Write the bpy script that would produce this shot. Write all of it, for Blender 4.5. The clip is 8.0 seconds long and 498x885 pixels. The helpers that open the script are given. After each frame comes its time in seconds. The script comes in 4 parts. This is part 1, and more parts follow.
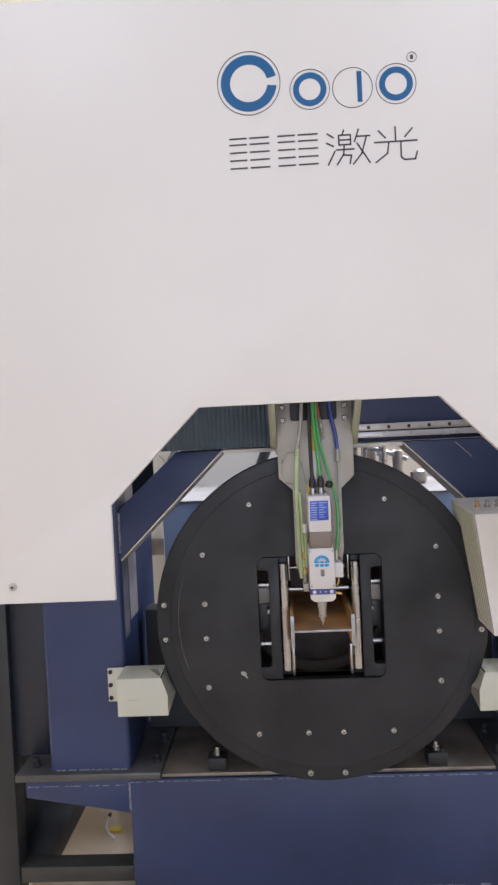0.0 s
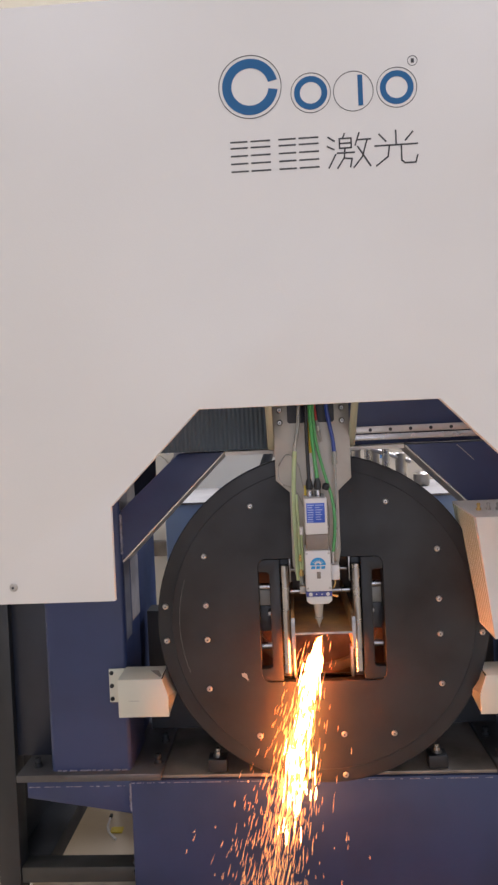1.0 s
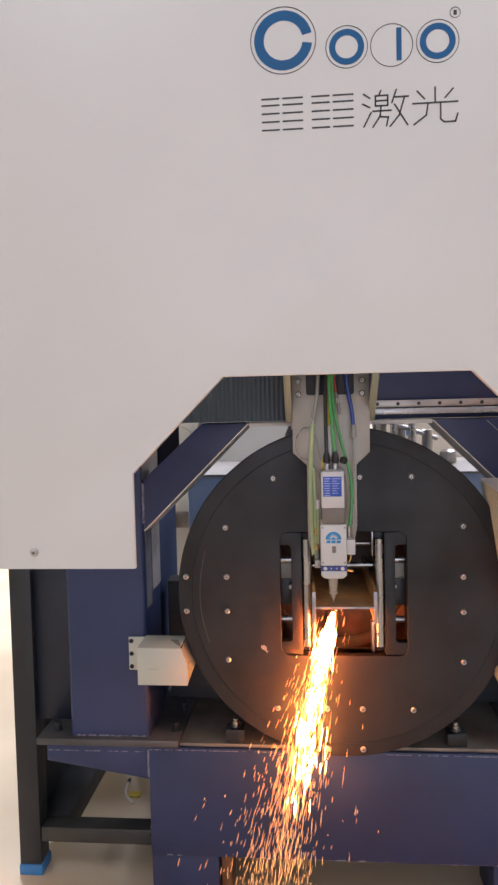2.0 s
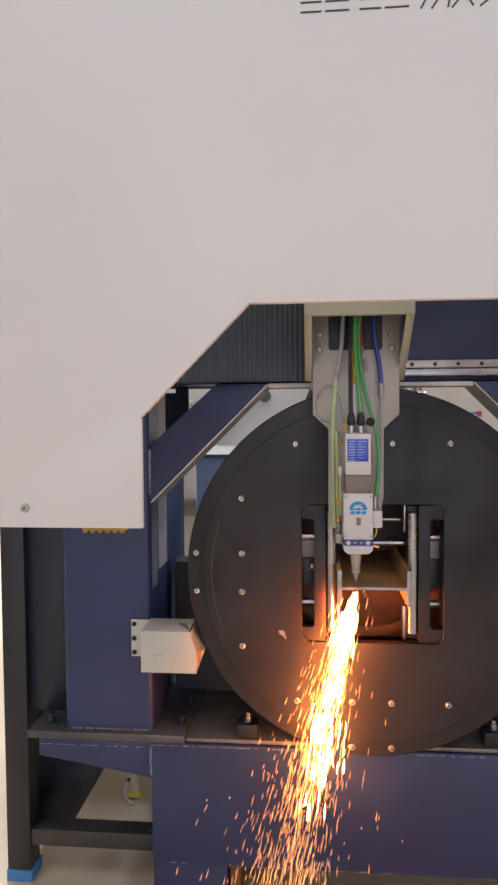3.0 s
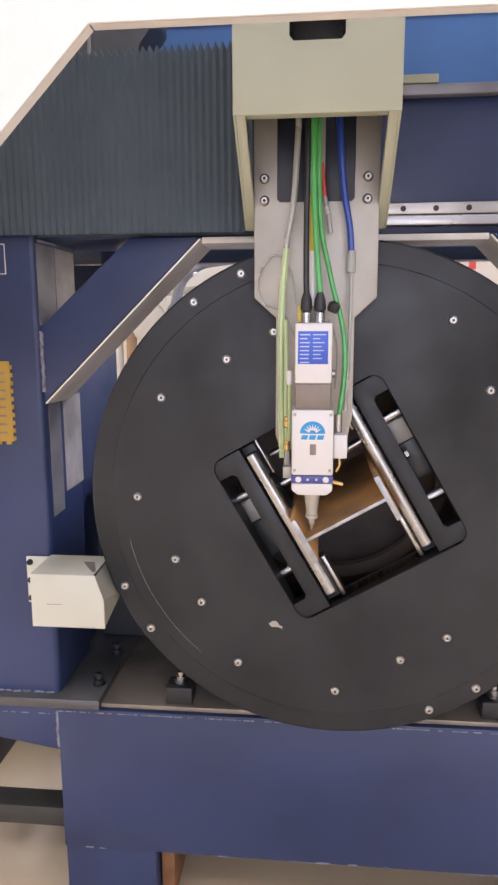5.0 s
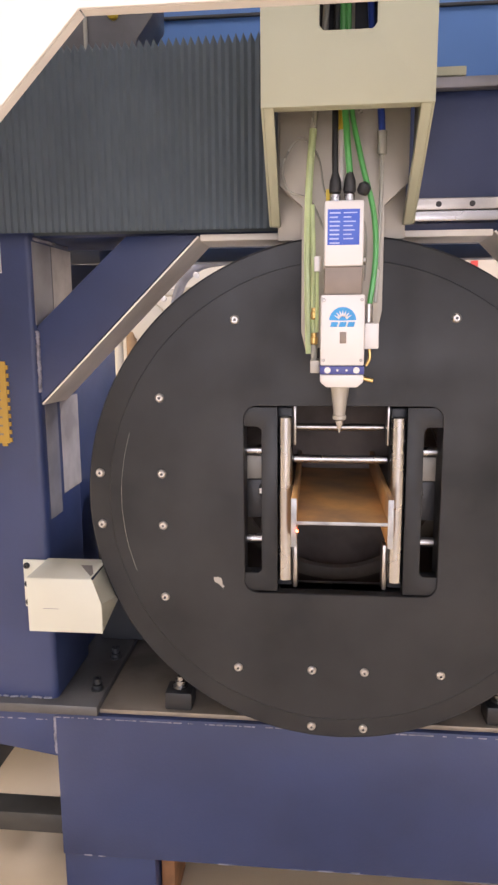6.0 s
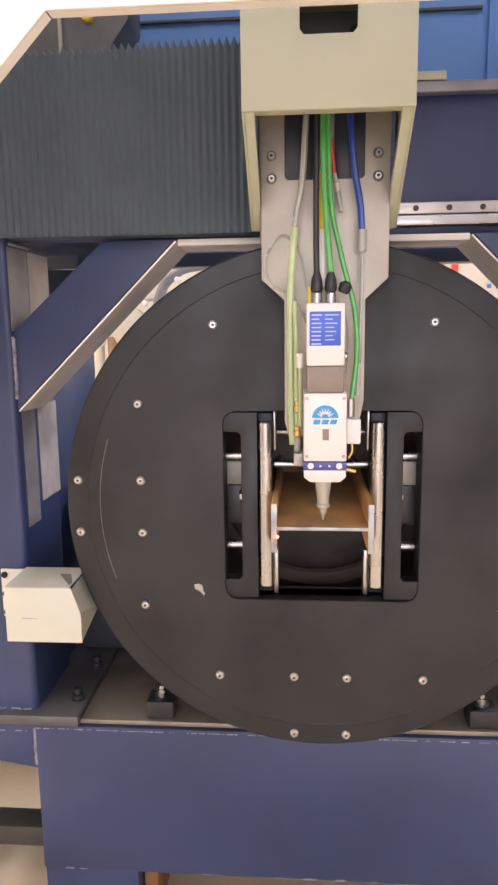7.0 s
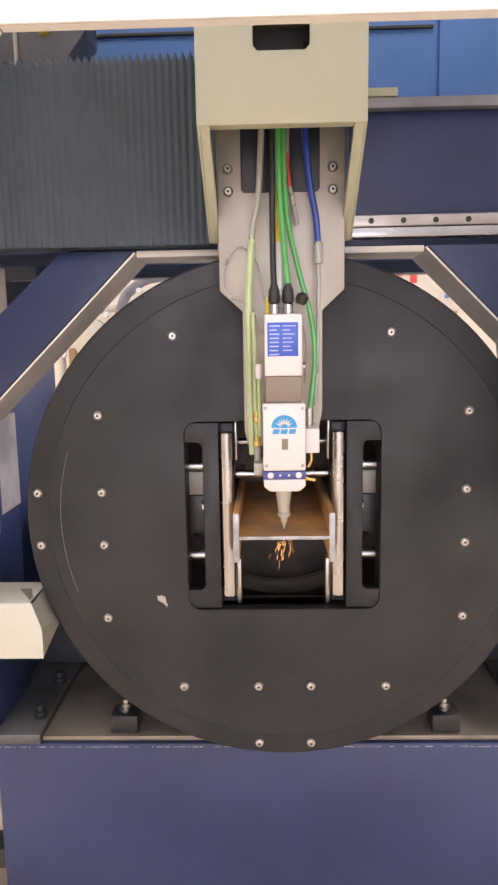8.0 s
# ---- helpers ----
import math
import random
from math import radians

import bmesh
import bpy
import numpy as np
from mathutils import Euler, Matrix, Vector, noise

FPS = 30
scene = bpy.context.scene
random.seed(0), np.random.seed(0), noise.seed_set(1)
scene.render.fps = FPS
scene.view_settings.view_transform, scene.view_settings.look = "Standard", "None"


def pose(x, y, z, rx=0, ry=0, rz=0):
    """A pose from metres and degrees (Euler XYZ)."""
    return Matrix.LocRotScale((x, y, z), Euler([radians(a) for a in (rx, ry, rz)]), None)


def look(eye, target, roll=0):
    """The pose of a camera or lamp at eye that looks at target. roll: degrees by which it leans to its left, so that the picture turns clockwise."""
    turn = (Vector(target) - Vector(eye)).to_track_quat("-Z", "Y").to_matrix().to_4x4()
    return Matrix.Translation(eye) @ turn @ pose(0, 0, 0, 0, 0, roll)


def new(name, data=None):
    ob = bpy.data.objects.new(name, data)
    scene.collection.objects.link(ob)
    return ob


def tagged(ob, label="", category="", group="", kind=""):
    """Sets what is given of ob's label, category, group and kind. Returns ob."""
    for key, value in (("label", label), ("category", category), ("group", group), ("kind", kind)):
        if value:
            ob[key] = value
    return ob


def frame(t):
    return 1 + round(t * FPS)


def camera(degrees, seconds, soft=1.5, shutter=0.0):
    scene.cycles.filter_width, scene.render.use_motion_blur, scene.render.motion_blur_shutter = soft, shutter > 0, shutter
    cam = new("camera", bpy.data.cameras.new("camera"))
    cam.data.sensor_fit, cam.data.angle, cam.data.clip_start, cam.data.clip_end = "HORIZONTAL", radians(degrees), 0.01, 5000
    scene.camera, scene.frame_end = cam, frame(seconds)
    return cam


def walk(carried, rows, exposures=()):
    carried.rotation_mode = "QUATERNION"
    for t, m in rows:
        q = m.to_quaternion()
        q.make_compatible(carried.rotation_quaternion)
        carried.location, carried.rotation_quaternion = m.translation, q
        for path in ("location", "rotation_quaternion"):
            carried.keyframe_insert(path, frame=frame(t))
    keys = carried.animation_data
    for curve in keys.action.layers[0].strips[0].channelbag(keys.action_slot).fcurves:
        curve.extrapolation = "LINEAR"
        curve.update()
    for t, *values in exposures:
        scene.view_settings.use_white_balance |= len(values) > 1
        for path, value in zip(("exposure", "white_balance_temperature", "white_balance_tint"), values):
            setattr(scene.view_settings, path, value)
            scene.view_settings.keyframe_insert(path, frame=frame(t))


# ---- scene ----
cam = camera(39.8, 8.0, soft=2.5)
PATH = [
    (0, (-0.079, -1.655, 1.285), (-0.17, 0.342, 1.242), -2.7),
    (0.5, (-0.074, -1.657, 1.285), (-0.166, 0.341, 1.245), -2.7),
    (1, (-0.07, -1.658, 1.285), (-0.176, 0.339, 1.248), -2.5),
    (1.5, (-0.07, -1.654, 1.284), (-0.203, 0.341, 1.229), -2.0),
    (2, (-0.072, -1.634, 1.274), (-0.25, 0.355, 1.168), -1.3),
    (2.2, (-0.079, -1.615, 1.262), (-0.274, 0.371, 1.128), -1.0),
    (3.3, (-0.132, -1.397, 1.141), (-0.31, 0.593, 1.055), -0.2),
    (3.5, (-0.123, -1.341, 1.125), (-0.272, 0.648, 0.97), -0.9),
    (4, (-0.096, -1.231, 1.104), (-0.223, 0.746, 0.832), -1.0),
    (4.5, (-0.061, -1.129, 1.096), (-0.212, 0.84, 0.78), -0.6),
    (4.7, (-0.044, -1.088, 1.101), (-0.22, 0.874, 0.76), -0.2),
    (5.8, (-0.036, -1.04, 1.101), (-0.242, 0.918, 0.746), -0.4),
    (6, (-0.038, -1.039, 1.097), (-0.234, 0.921, 0.751), -0.4),
    (6.5, (-0.035, -1.033, 1.096), (-0.217, 0.929, 0.756), -0.4),
    (7, (-0.03, -1.031, 1.098), (-0.183, 0.935, 0.763), -0.7),
    (7.5, (-0.019, -1.033, 1.103), (-0.125, 0.938, 0.779), -1.0),
    (8, (-0.023, -1.035, 1.099), (-0.076, 0.941, 0.791), -1.0),
]
EXPOSURE = [(0, -0.24, 5600, 9), (0.3, -0.24, 5650, 9), (0.55, -0.33, 5850, 10), (0.85, -0.55, 5780, 10), (2.0, -0.6, 5760, 10), (3.5, -0.56, 5760, 10), (4.0, -0.3, 5800, 11), (4.6, 0.22, 5800, 13), (6.0, 0.62, 6300, 16), (7.5, 0.67, 6450, 16), (8.0, 0.66, 6350, 15)]
walk(cam, [(t, look(eye, target, roll)) for t, eye, target, roll in PATH], EXPOSURE)

# ---- world and lamps: a closed hall lit by added lamps in unseen openings ----
world = bpy.data.worlds.new("sky")
world.use_nodes = True
scene.world = world
sky = world.node_tree.nodes.new("ShaderNodeTexSky")
sky.sky_type, sky.sun_disc = "NISHITA", False
sky.sun_elevation, sky.sun_rotation = radians(50), radians(200)
world.node_tree.nodes["Background"].inputs["Strength"].default_value = 0.1
world.node_tree.links.new(sky.outputs[0], world.node_tree.nodes["Background"].inputs["Color"])


def area(name, m, sx, sy, watts, color):
    lamp = bpy.data.lights.new(name, "AREA")
    lamp.shape, lamp.size, lamp.size_y, lamp.energy, lamp.color = "RECTANGLE", sx, sy, watts, color
    ob = new(name, lamp)
    ob.matrix_world = m
    return ob


# assumed daylight sources, all out of view
ROOF_LAMPS = [(-2.6, -3.2), (2.6, -3.2), (-2.6, 4.2), (2.6, 4.2)]
for sx, sy in ROOF_LAMPS:
    area("added_roof_lamp", look((sx, sy, 5.95), (sx, sy, 0)), 1.6, 2.4, 95 if sy < 0 else 780, (1.0, 0.94, 0.95))
area("added_front_lamp", look((0.9, -6.95, 1.95), (0.9, 0, 1.55)), 6.2, 3.4, 165, (1.0, 0.94, 0.99))

# ---- materials ----


def mat(name, color, rough=0.5, metal=0.0, vary=0.12, scale=8.0, bump=0.02, fine=180.0, spec=0.5, tint=None, coat=0.0, spread=1.0):
    """Paint or metal with stains at one scale and grain at another."""
    m = bpy.data.materials.new(name)
    m.use_nodes = True
    nt, b = m.node_tree, m.node_tree.nodes["Principled BSDF"]
    geo = nt.nodes.new("ShaderNodeTexCoord")
    big, small = nt.nodes.new("ShaderNodeTexNoise"), nt.nodes.new("ShaderNodeTexNoise")
    big.inputs["Scale"].default_value, big.inputs["Detail"].default_value = scale, 5
    small.inputs["Scale"].default_value, small.inputs["Detail"].default_value = fine, 2
    for n in (big, small):
        nt.links.new(geo.outputs["Object"], n.inputs["Vector"])
    ramp = nt.nodes.new("ShaderNodeMix")
    ramp.data_type = "RGBA"
    other = tint or tuple(c * (1 - vary) for c in color)
    ramp.inputs["A"].default_value, ramp.inputs["B"].default_value = (*color, 1), (*other, 1)
    level = nt.nodes.new("ShaderNodeMapRange")
    level.inputs["From Min"].default_value, level.inputs["From Max"].default_value = 0.38, 0.66
    nt.links.new(big.outputs["Fac"], level.inputs["Value"])
    nt.links.new(level.outputs["Result"], ramp.inputs["Factor"])
    nt.links.new(ramp.outputs["Result"], b.inputs["Base Color"])
    rr = nt.nodes.new("ShaderNodeMapRange")
    rr.inputs["To Min"].default_value, rr.inputs["To Max"].default_value = max(0.03, rough - 0.08 * spread), min(1, rough + 0.1 * spread)
    nt.links.new(big.outputs["Fac"], rr.inputs["Value"])
    nt.links.new(rr.outputs["Result"], b.inputs["Roughness"])
    b.inputs["Metallic"].default_value = metal
    b.inputs["Specular IOR Level"].default_value = spec
    b.inputs["Coat Weight"].default_value = coat
    if bump:
        bp = nt.nodes.new("ShaderNodeBump")
        bp.inputs["Strength"].default_value, bp.inputs["Distance"].default_value = bump * 5, 0.001
        nt.links.new(small.outputs["Fac"], bp.inputs["Height"])
        nt.links.new(bp.outputs["Normal"], b.inputs["Normal"])
    return m


def glow(name, color, strength):
    m = bpy.data.materials.new(name)
    m.use_nodes = True
    b = m.node_tree.nodes["Principled BSDF"]
    b.inputs["Base Color"].default_value = (*color, 1)
    b.inputs["Emission Color"].default_value = (*color, 1)
    b.inputs["Emission Strength"].default_value = strength
    return m


WHITE = mat("white_powder_coat", (0.712, 0.695, 0.683), 0.42, vary=0.04, scale=2.0, bump=0.03, fine=500)
CREAM = mat("cream_powder_coat", (0.385, 0.395, 0.29), 0.45, vary=0.06, scale=6.0, bump=0.03, fine=450)
BLUE = mat("navy_machine_paint", (0.0285, 0.044, 0.118), 0.38, vary=0.3, scale=4.0, bump=0.04, fine=220, spread=2.5, spec=0.42)
BLUE_LIGHT = mat("blue_panel_paint", (0.06, 0.165, 0.42), 0.5, vary=0.15, scale=3.0)
BLUE_GREY = mat("blue_grey_paint", (0.36, 0.47, 0.66), 0.5, vary=0.1, scale=3.0)
BLACK = mat("black_oxide_steel", (0.0172, 0.0186, 0.0222), 0.48, vary=0.4, scale=7.0, bump=0.02, fine=350, spec=0.4, spread=3.6)
GREY_PLATE = mat("oily_grey_plate", (0.10, 0.10, 0.105), 0.38, 0.35, vary=0.4, scale=9.0, bump=0.05)
PALE_CREAM = mat("pale_cream_powder_coat", (0.56, 0.565, 0.49), 0.42, vary=0.05, scale=7.0, bump=0.03, fine=450)
BLUE_BLACK = mat("dark_navy_paint_and_shade", (0.012, 0.017, 0.032), 0.45, vary=0.3, scale=9.0, bump=0.03)
# pale tone for the reflection on the columns' inner faces
SHEEN_PALE = mat("pale_column_sheen", (0.45, 0.42, 0.41), 0.4, 0.2, vary=0.4, scale=13.0, bump=0.04)
RAIL_PAINT = mat("dusty_black_paint", (0.045, 0.043, 0.038), 0.5, vary=0.3, scale=12.0, bump=0.04)
# grey paint; on the column strips its tone stands in for sheen
GREY_AND_SHEEN = mat("worn_grey_and_sheen", (0.25, 0.25, 0.28), 0.4, 0.2, vary=0.35, scale=11.0)
CAVE = mat("oily_brown_steel", (0.16, 0.125, 0.105), 0.55, 0.2, vary=0.4, scale=12.0, bump=0.03)
DARK = mat("black_frame_paint", (0.018, 0.0205, 0.025), 0.5, vary=0.25, scale=10.0, bump=0.03)
RUBBER = mat("dark_bellows_fabric", (0.078, 0.101, 0.122), 0.7, vary=0.15, scale=9.0, bump=0.05, fine=600, spec=0.3)
STEEL = mat("brushed_steel", (0.43, 0.41, 0.39), 0.3, 1.0, vary=0.2, scale=20.0, bump=0.02, fine=400)
CHROME = mat("ground_steel", (0.42, 0.42, 0.43), 0.27, 1.0, vary=0.15, scale=12.0, bump=0)
BARE = mat("bare_aluminium", (0.42, 0.40, 0.36), 0.5, 0.45, vary=0.15, scale=12.0, bump=0.03, fine=500)
PLATE = mat("worn_steel_plate", (0.27, 0.24, 0.205), 0.38, 0.4, vary=0.4, scale=7.0, bump=0.05, tint=(0.13, 0.11, 0.092))
RUST = mat("rusty_mill_scale", (0.70, 0.39, 0.14), 0.5, 0.15, scale=10.0, bump=0.08, fine=260, tint=(0.36, 0.225, 0.125))
OLD_RUST = mat("old_rust", (0.22, 0.10, 0.04), 0.7, vary=0.4, scale=20.0, bump=0.1)
CUT = mat("fresh_cut_steel", (0.40, 0.41, 0.43), 0.45, 0.5, vary=0.3, scale=40.0)
INK = mat("dark_grey_print", (0.05, 0.05, 0.055), 0.5, bump=0)
LOGO_BLUE = mat("blue_print", (0.008, 0.105, 0.29), 0.4, bump=0)
PRINT_PALE = mat("pale_blue_print", (0.42, 0.48, 0.75), 0.5, bump=0)
BADGE_BLUE = mat("bright_blue_print", (0.02, 0.27, 0.60), 0.4, bump=0)
LABEL_BLUE = mat("blue_label", (0.03, 0.09, 0.50), 0.35, bump=0)
NAVY_STRIP = mat("navy_strip", (0.05, 0.06, 0.25), 0.4, bump=0)
TAUPE = mat("taupe_anodised", (0.22, 0.18, 0.15), 0.5, 0.2, vary=0.1, scale=30)
HEAD_WHITE = mat("white_enamel", (0.64, 0.62, 0.61), 0.3, vary=0.04, scale=10)
BRASS = mat("brass", (0.6, 0.42, 0.16), 0.3, 1.0)
GREEN = mat("green_hose", (0.085, 0.35, 0.09), 0.3, vary=0.2, scale=30, bump=0)
PALE_GREEN = mat("pale_green_hose", (0.70, 0.83, 0.44), 0.3, vary=0.15, scale=30, bump=0)
PALE_GREEN.node_tree.nodes["Principled BSDF"].inputs["Transmission Weight"].default_value = 0.5
CLEAR = mat("clear_hose", (0.50, 0.50, 0.45), 0.25, vary=0.1, bump=0)
CLEAR.node_tree.nodes["Principled BSDF"].inputs["Transmission Weight"].default_value = 0.4
BLUE_HOSE = mat("blue_hose", (0.02, 0.05, 0.28), 0.3, bump=0)
YELLOW = mat("yellow_plastic", (0.62, 0.47, 0.04), 0.5, vary=0.1)
SIGN = mat("amber_sign", (0.42, 0.26, 0.035), 0.5, vary=0.15)
RED = mat("red_plastic", (0.5, 0.05, 0.04), 0.5)
CABLE = mat("black_cable", (0.015, 0.015, 0.016), 0.5, bump=0)
PAD_BLUE = mat("blue_pad", (0.06, 0.22, 0.5), 0.6)
CONCRETE = mat("warm_concrete_floor", (0.62, 0.505, 0.355), 0.55, vary=0.18, scale=1.6, bump=0.06, fine=90)
WALL = mat("cream_wall", (0.62, 0.58, 0.48), 0.8, vary=0.08, scale=0.8, bump=0.03, fine=60)
PANEL_CREAM = mat("cream_panel_paint", (0.79, 0.755, 0.665), 0.5, vary=0.06, scale=3.0, bump=0.02)
CEIL = mat("pale_roof_sheet", (0.55, 0.55, 0.54), 0.7, vary=0.08, scale=0.7)
ZINC = mat("zinc_screw", (0.62, 0.60, 0.58), 0.36, 0.85, vary=0.3, scale=90.0)
PAPER = mat("aged_paper", (0.50, 0.47, 0.43), 0.7, vary=0.1, scale=5.0, bump=0.02)
LEDGE = mat("grey_white_ledge", (0.26, 0.245, 0.235), 0.5, vary=0.2, scale=5.0)
CARTON = mat("brown_carton", (0.36, 0.23, 0.12), 0.8, vary=0.2, scale=8.0)
# pale primer; under the braces its lightness stands in for bounced light
PALE = mat("pale_primer_and_bounce", (0.78, 0.74, 0.68), 0.45, 0.1, vary=0.22, scale=9.0, bump=0.05)
CHIP = mat("chipped_blue_primer", (0.27, 0.27, 0.33), 0.6, vary=0.5, scale=60.0)
SCRATCH = mat("bare_scratch", (0.38, 0.365, 0.34), 0.4, 0.5, bump=0)
SPARK = glow("spark_orange", (1.0, 0.42, 0.125), 3.1)
SPARK_DIM = glow("spark_deep_orange", (1.0, 0.40, 0.13), 1.7)
SPARK_HOT = glow("spark_white_hot", (1.0, 0.25, 0.05), 80)
SPARK_CORE = glow("spark_core_glow", (1.0, 0.27, 0.045), 560)
SPARK_WARM = glow("spark_warm_glow", (1.0, 0.27, 0.05), 260)
SPARK_ROOT = glow("spark_root_glow", (1.0, 0.23, 0.04), 150)
EMBER = glow("ember_red", (1.0, 0.10, 0.045), 1.3)
HOT_RED = glow("hot_red_ember", (1.0, 0.10, 0.04), 14)
MOLTEN = glow("molten_orange", (1.0, 0.11, 0.012), 1100)

# ---- helpers for meshes ----


def thing(name, label, category, at=(0, 0, 0), group="", kind=""):
    ob = new(name)
    ob.empty_display_size = 0.05
    ob.location = at
    return tagged(ob, label, category, group, kind)


def mesh_of(name, bm, material, smooth=False):
    bmesh.ops.recalc_face_normals(bm, faces=bm.faces)
    data = bpy.data.meshes.new(name)
    bm.to_mesh(data)
    bm.free()
    for m in material if isinstance(material, (list, tuple)) else (material,):
        data.materials.append(m)
    if smooth:
        data.shade_smooth()
        data.set_sharp_from_angle(angle=radians(35))
    return data


def part(name, bm, material, parent=None, label="", smooth=True):
    """One mesh under a thing or part, given in the space of the world at rest: moved into its parent's space."""
    ob = new(name, mesh_of(name, bm, material, smooth))
    if parent:
        ob.parent = parent
        base, up = Vector((0, 0, 0)), parent
        while up:
            base += up.location
            up = up.parent
        ob.data.transform(Matrix.Translation(-base))
    return tagged(ob, label)


def setting(name, bm, material, label, category):
    return tagged(new(name, mesh_of(name, bm, material)), label, category, kind="structure")


def bevel(bm, width, seg=2):
    if width > 0:
        sharp = [e for e in bm.edges if len(e.link_faces) == 2 and e.calc_face_angle(0) > 0.6]
        bmesh.ops.bevel(bm, geom=sharp, offset=width, segments=seg, affect="EDGES", profile=0.5, clamp_overlap=True)
    return bm


def box(x0, x1, y0, y1, z0, z1, bev=0.002, bm=None):
    mine = bmesh.new()
    bmesh.ops.create_cube(mine, size=1, matrix=Matrix.LocRotScale(((x0 + x1) / 2, (y0 + y1) / 2, (z0 + z1) / 2), None, (x1 - x0, y1 - y0, z1 - z0)))
    return join(bm, bevel(mine, bev))


def join(bm, mine):
    if bm is None:
        return mine
    data = bpy.data.meshes.new("scrap")
    mine.to_mesh(data)
    mine.free()
    bm.from_mesh(data)
    bpy.data.meshes.remove(data)
    return bm


def prism(points, y0, y1, bev=0.002, bm=None, axis="y"):
    """A plate: an outline in x, z (axis y) or y, z (axis x), with thickness."""
    mine = bmesh.new()
    lift = (lambda a, b, c: (a, c, b)) if axis == "y" else (lambda a, b, c: (c, a, b))
    face = mine.faces.new([mine.verts.new(lift(a, b, y0)) for a, b in points])
    more = bmesh.ops.extrude_face_region(mine, geom=[face])
    shift = (0, y1 - y0, 0) if axis == "y" else (y1 - y0, 0, 0)
    bmesh.ops.translate(mine, verts=[v for v in more["geom"] if isinstance(v, bmesh.types.BMVert)], vec=shift)
    bmesh.ops.recalc_face_normals(mine, faces=mine.faces)
    return join(bm, bevel(mine, bev))


def lathe(profile, at, axis=(0, 0, 1), seg=24, bm=None):
    """A turned piece: profile of (radius, height) along axis from at, closed at both ends."""
    mine = bmesh.new()
    turn = Vector((0, 0, 1)).rotation_difference(Vector(axis).normalized()).to_matrix()
    rings = []
    for r, h in profile:
        rings.append([mine.verts.new(Vector(at) + turn @ Vector((r * math.cos(2 * math.pi * i / seg), r * math.sin(2 * math.pi * i / seg), h))) for i in range(seg)])
    for a, b in zip(rings, rings[1:]):
        for i in range(seg):
            mine.faces.new((a[i], a[(i + 1) % seg], b[(i + 1) % seg], b[i]))
    mine.faces.new(rings[0]), mine.faces.new(rings[-1])
    return join(bm, mine)


def rod(p0, p1, r, seg=16, bm=None, cham=0.15):
    d = Vector(p1) - Vector(p0)
    n, c = d.length, r * cham
    return lathe([(r - c, 0), (r, c), (r, n - c), (r - c, n)], p0, d, seg, bm)


def hose(points, r, seg=8, bm=None, steps=6):
    """A bent round hose through points (Catmull-Rom)."""
    ps = [Vector(p) for p in points]
    ps = [2 * ps[0] - ps[1], *ps, 2 * ps[-1] - ps[-2]]
    line = []
    for a, b, c, d in zip(ps, ps[1:], ps[2:], ps[3:]):
        for k in range(steps):
            t = k / steps
            line.append(0.5 * (2 * b + (c - a) * t + (2 * a - 5 * b + 4 * c - d) * t * t + (3 * b - a - 3 * c + d) * t**3))
    line.append(ps[-2])
    mine, rings = bmesh.new(), []
    for i, p in enumerate(line):
        way = (line[min(i + 1, len(line) - 1)] - line[max(i - 1, 0)]).normalized()
        side = way.cross(Vector((0.31, 0.95, 0.02))).normalized()
        up = side.cross(way)
        rings.append([mine.verts.new(p + r * (math.cos(2 * math.pi * k / seg) * side + math.sin(2 * math.pi * k / seg) * up)) for k in range(seg)])
    for a, b in zip(rings, rings[1:]):
        for i in range(seg):
            mine.faces.new((a[i], a[(i + 1) % seg], b[(i + 1) % seg], b[i]))
    mine.faces.new(rings[0]), mine.faces.new(rings[-1])
    return join(bm, mine)


def arc_band(cx, cz, r0, r1, a0, a1, y, thick=0.0008, seg=40, bm=None):
    """A thin raised band on a wall that faces -y, from angle a0 to a1 (degrees, from +x towards +z)."""
    mine = bmesh.new()
    full = abs(a1 - a0) >= 360
    n = seg if full else seg + 1
    cols = []
    for i in range(n):
        a = radians(a0 + (a1 - a0) * i / seg)
        c, s = math.cos(a), math.sin(a)
        cols.append([mine.verts.new((cx + r * c, yy, cz + r * s)) for r, yy in ((r0, y), (r1, y), (r1, y - thick), (r0, y - thick))])
    for i in range(seg):
        a, b = cols[i], cols[(i + 1) % n]
        for k in range(4):
            mine.faces.new((a[k], b[k], b[(k + 1) % 4], a[(k + 1) % 4]))
    if not full:
        mine.faces.new(cols[0]), mine.faces.new(cols[-1])
    return join(bm, mine)


def stroke(points, width, y, thick=0.0006, bm=None):
    """Thin raised strokes through x, z points on a wall that faces -y."""
    for (xa, za), (xb, zb) in zip(points, points[1:]):
        d = Vector((xb - xa, zb - za))
        n = Vector((-d.y, d.x)).normalized() * width / 2
        e = d.normalized() * width * 0.4
        bm = prism([(xa - e.x + n.x, za - e.y + n.y), (xb + e.x + n.x, zb + e.y + n.y), (xb + e.x - n.x, zb + e.y - n.y), (xa - e.x - n.x, za - e.y - n.y)], y, y - thick, 0, bm)
    return bm


def socket_screw(r, h):
    """A button-head screw that faces -y, with its hex socket, at the origin."""
    bm = lathe([(r, 0), (r, h * 0.3), (r * 0.85, h * 0.75), (r * 0.6, h), (r * 0.3, h), (r * 0.27, h * 0.5)], (0, 0, 0), (0, -1, 0), 14)
    # socket faces take a second, darker material for the shade in the recess
    for f in bm.faces:
        c = f.calc_center_median()
        if math.hypot(c.x, c.z) < r * 0.3:
            f.material_index = 1
    return bm


SCREW = mesh_of("screw", socket_screw(0.0072, 0.005), (ZINC, GREY_PLATE), True)
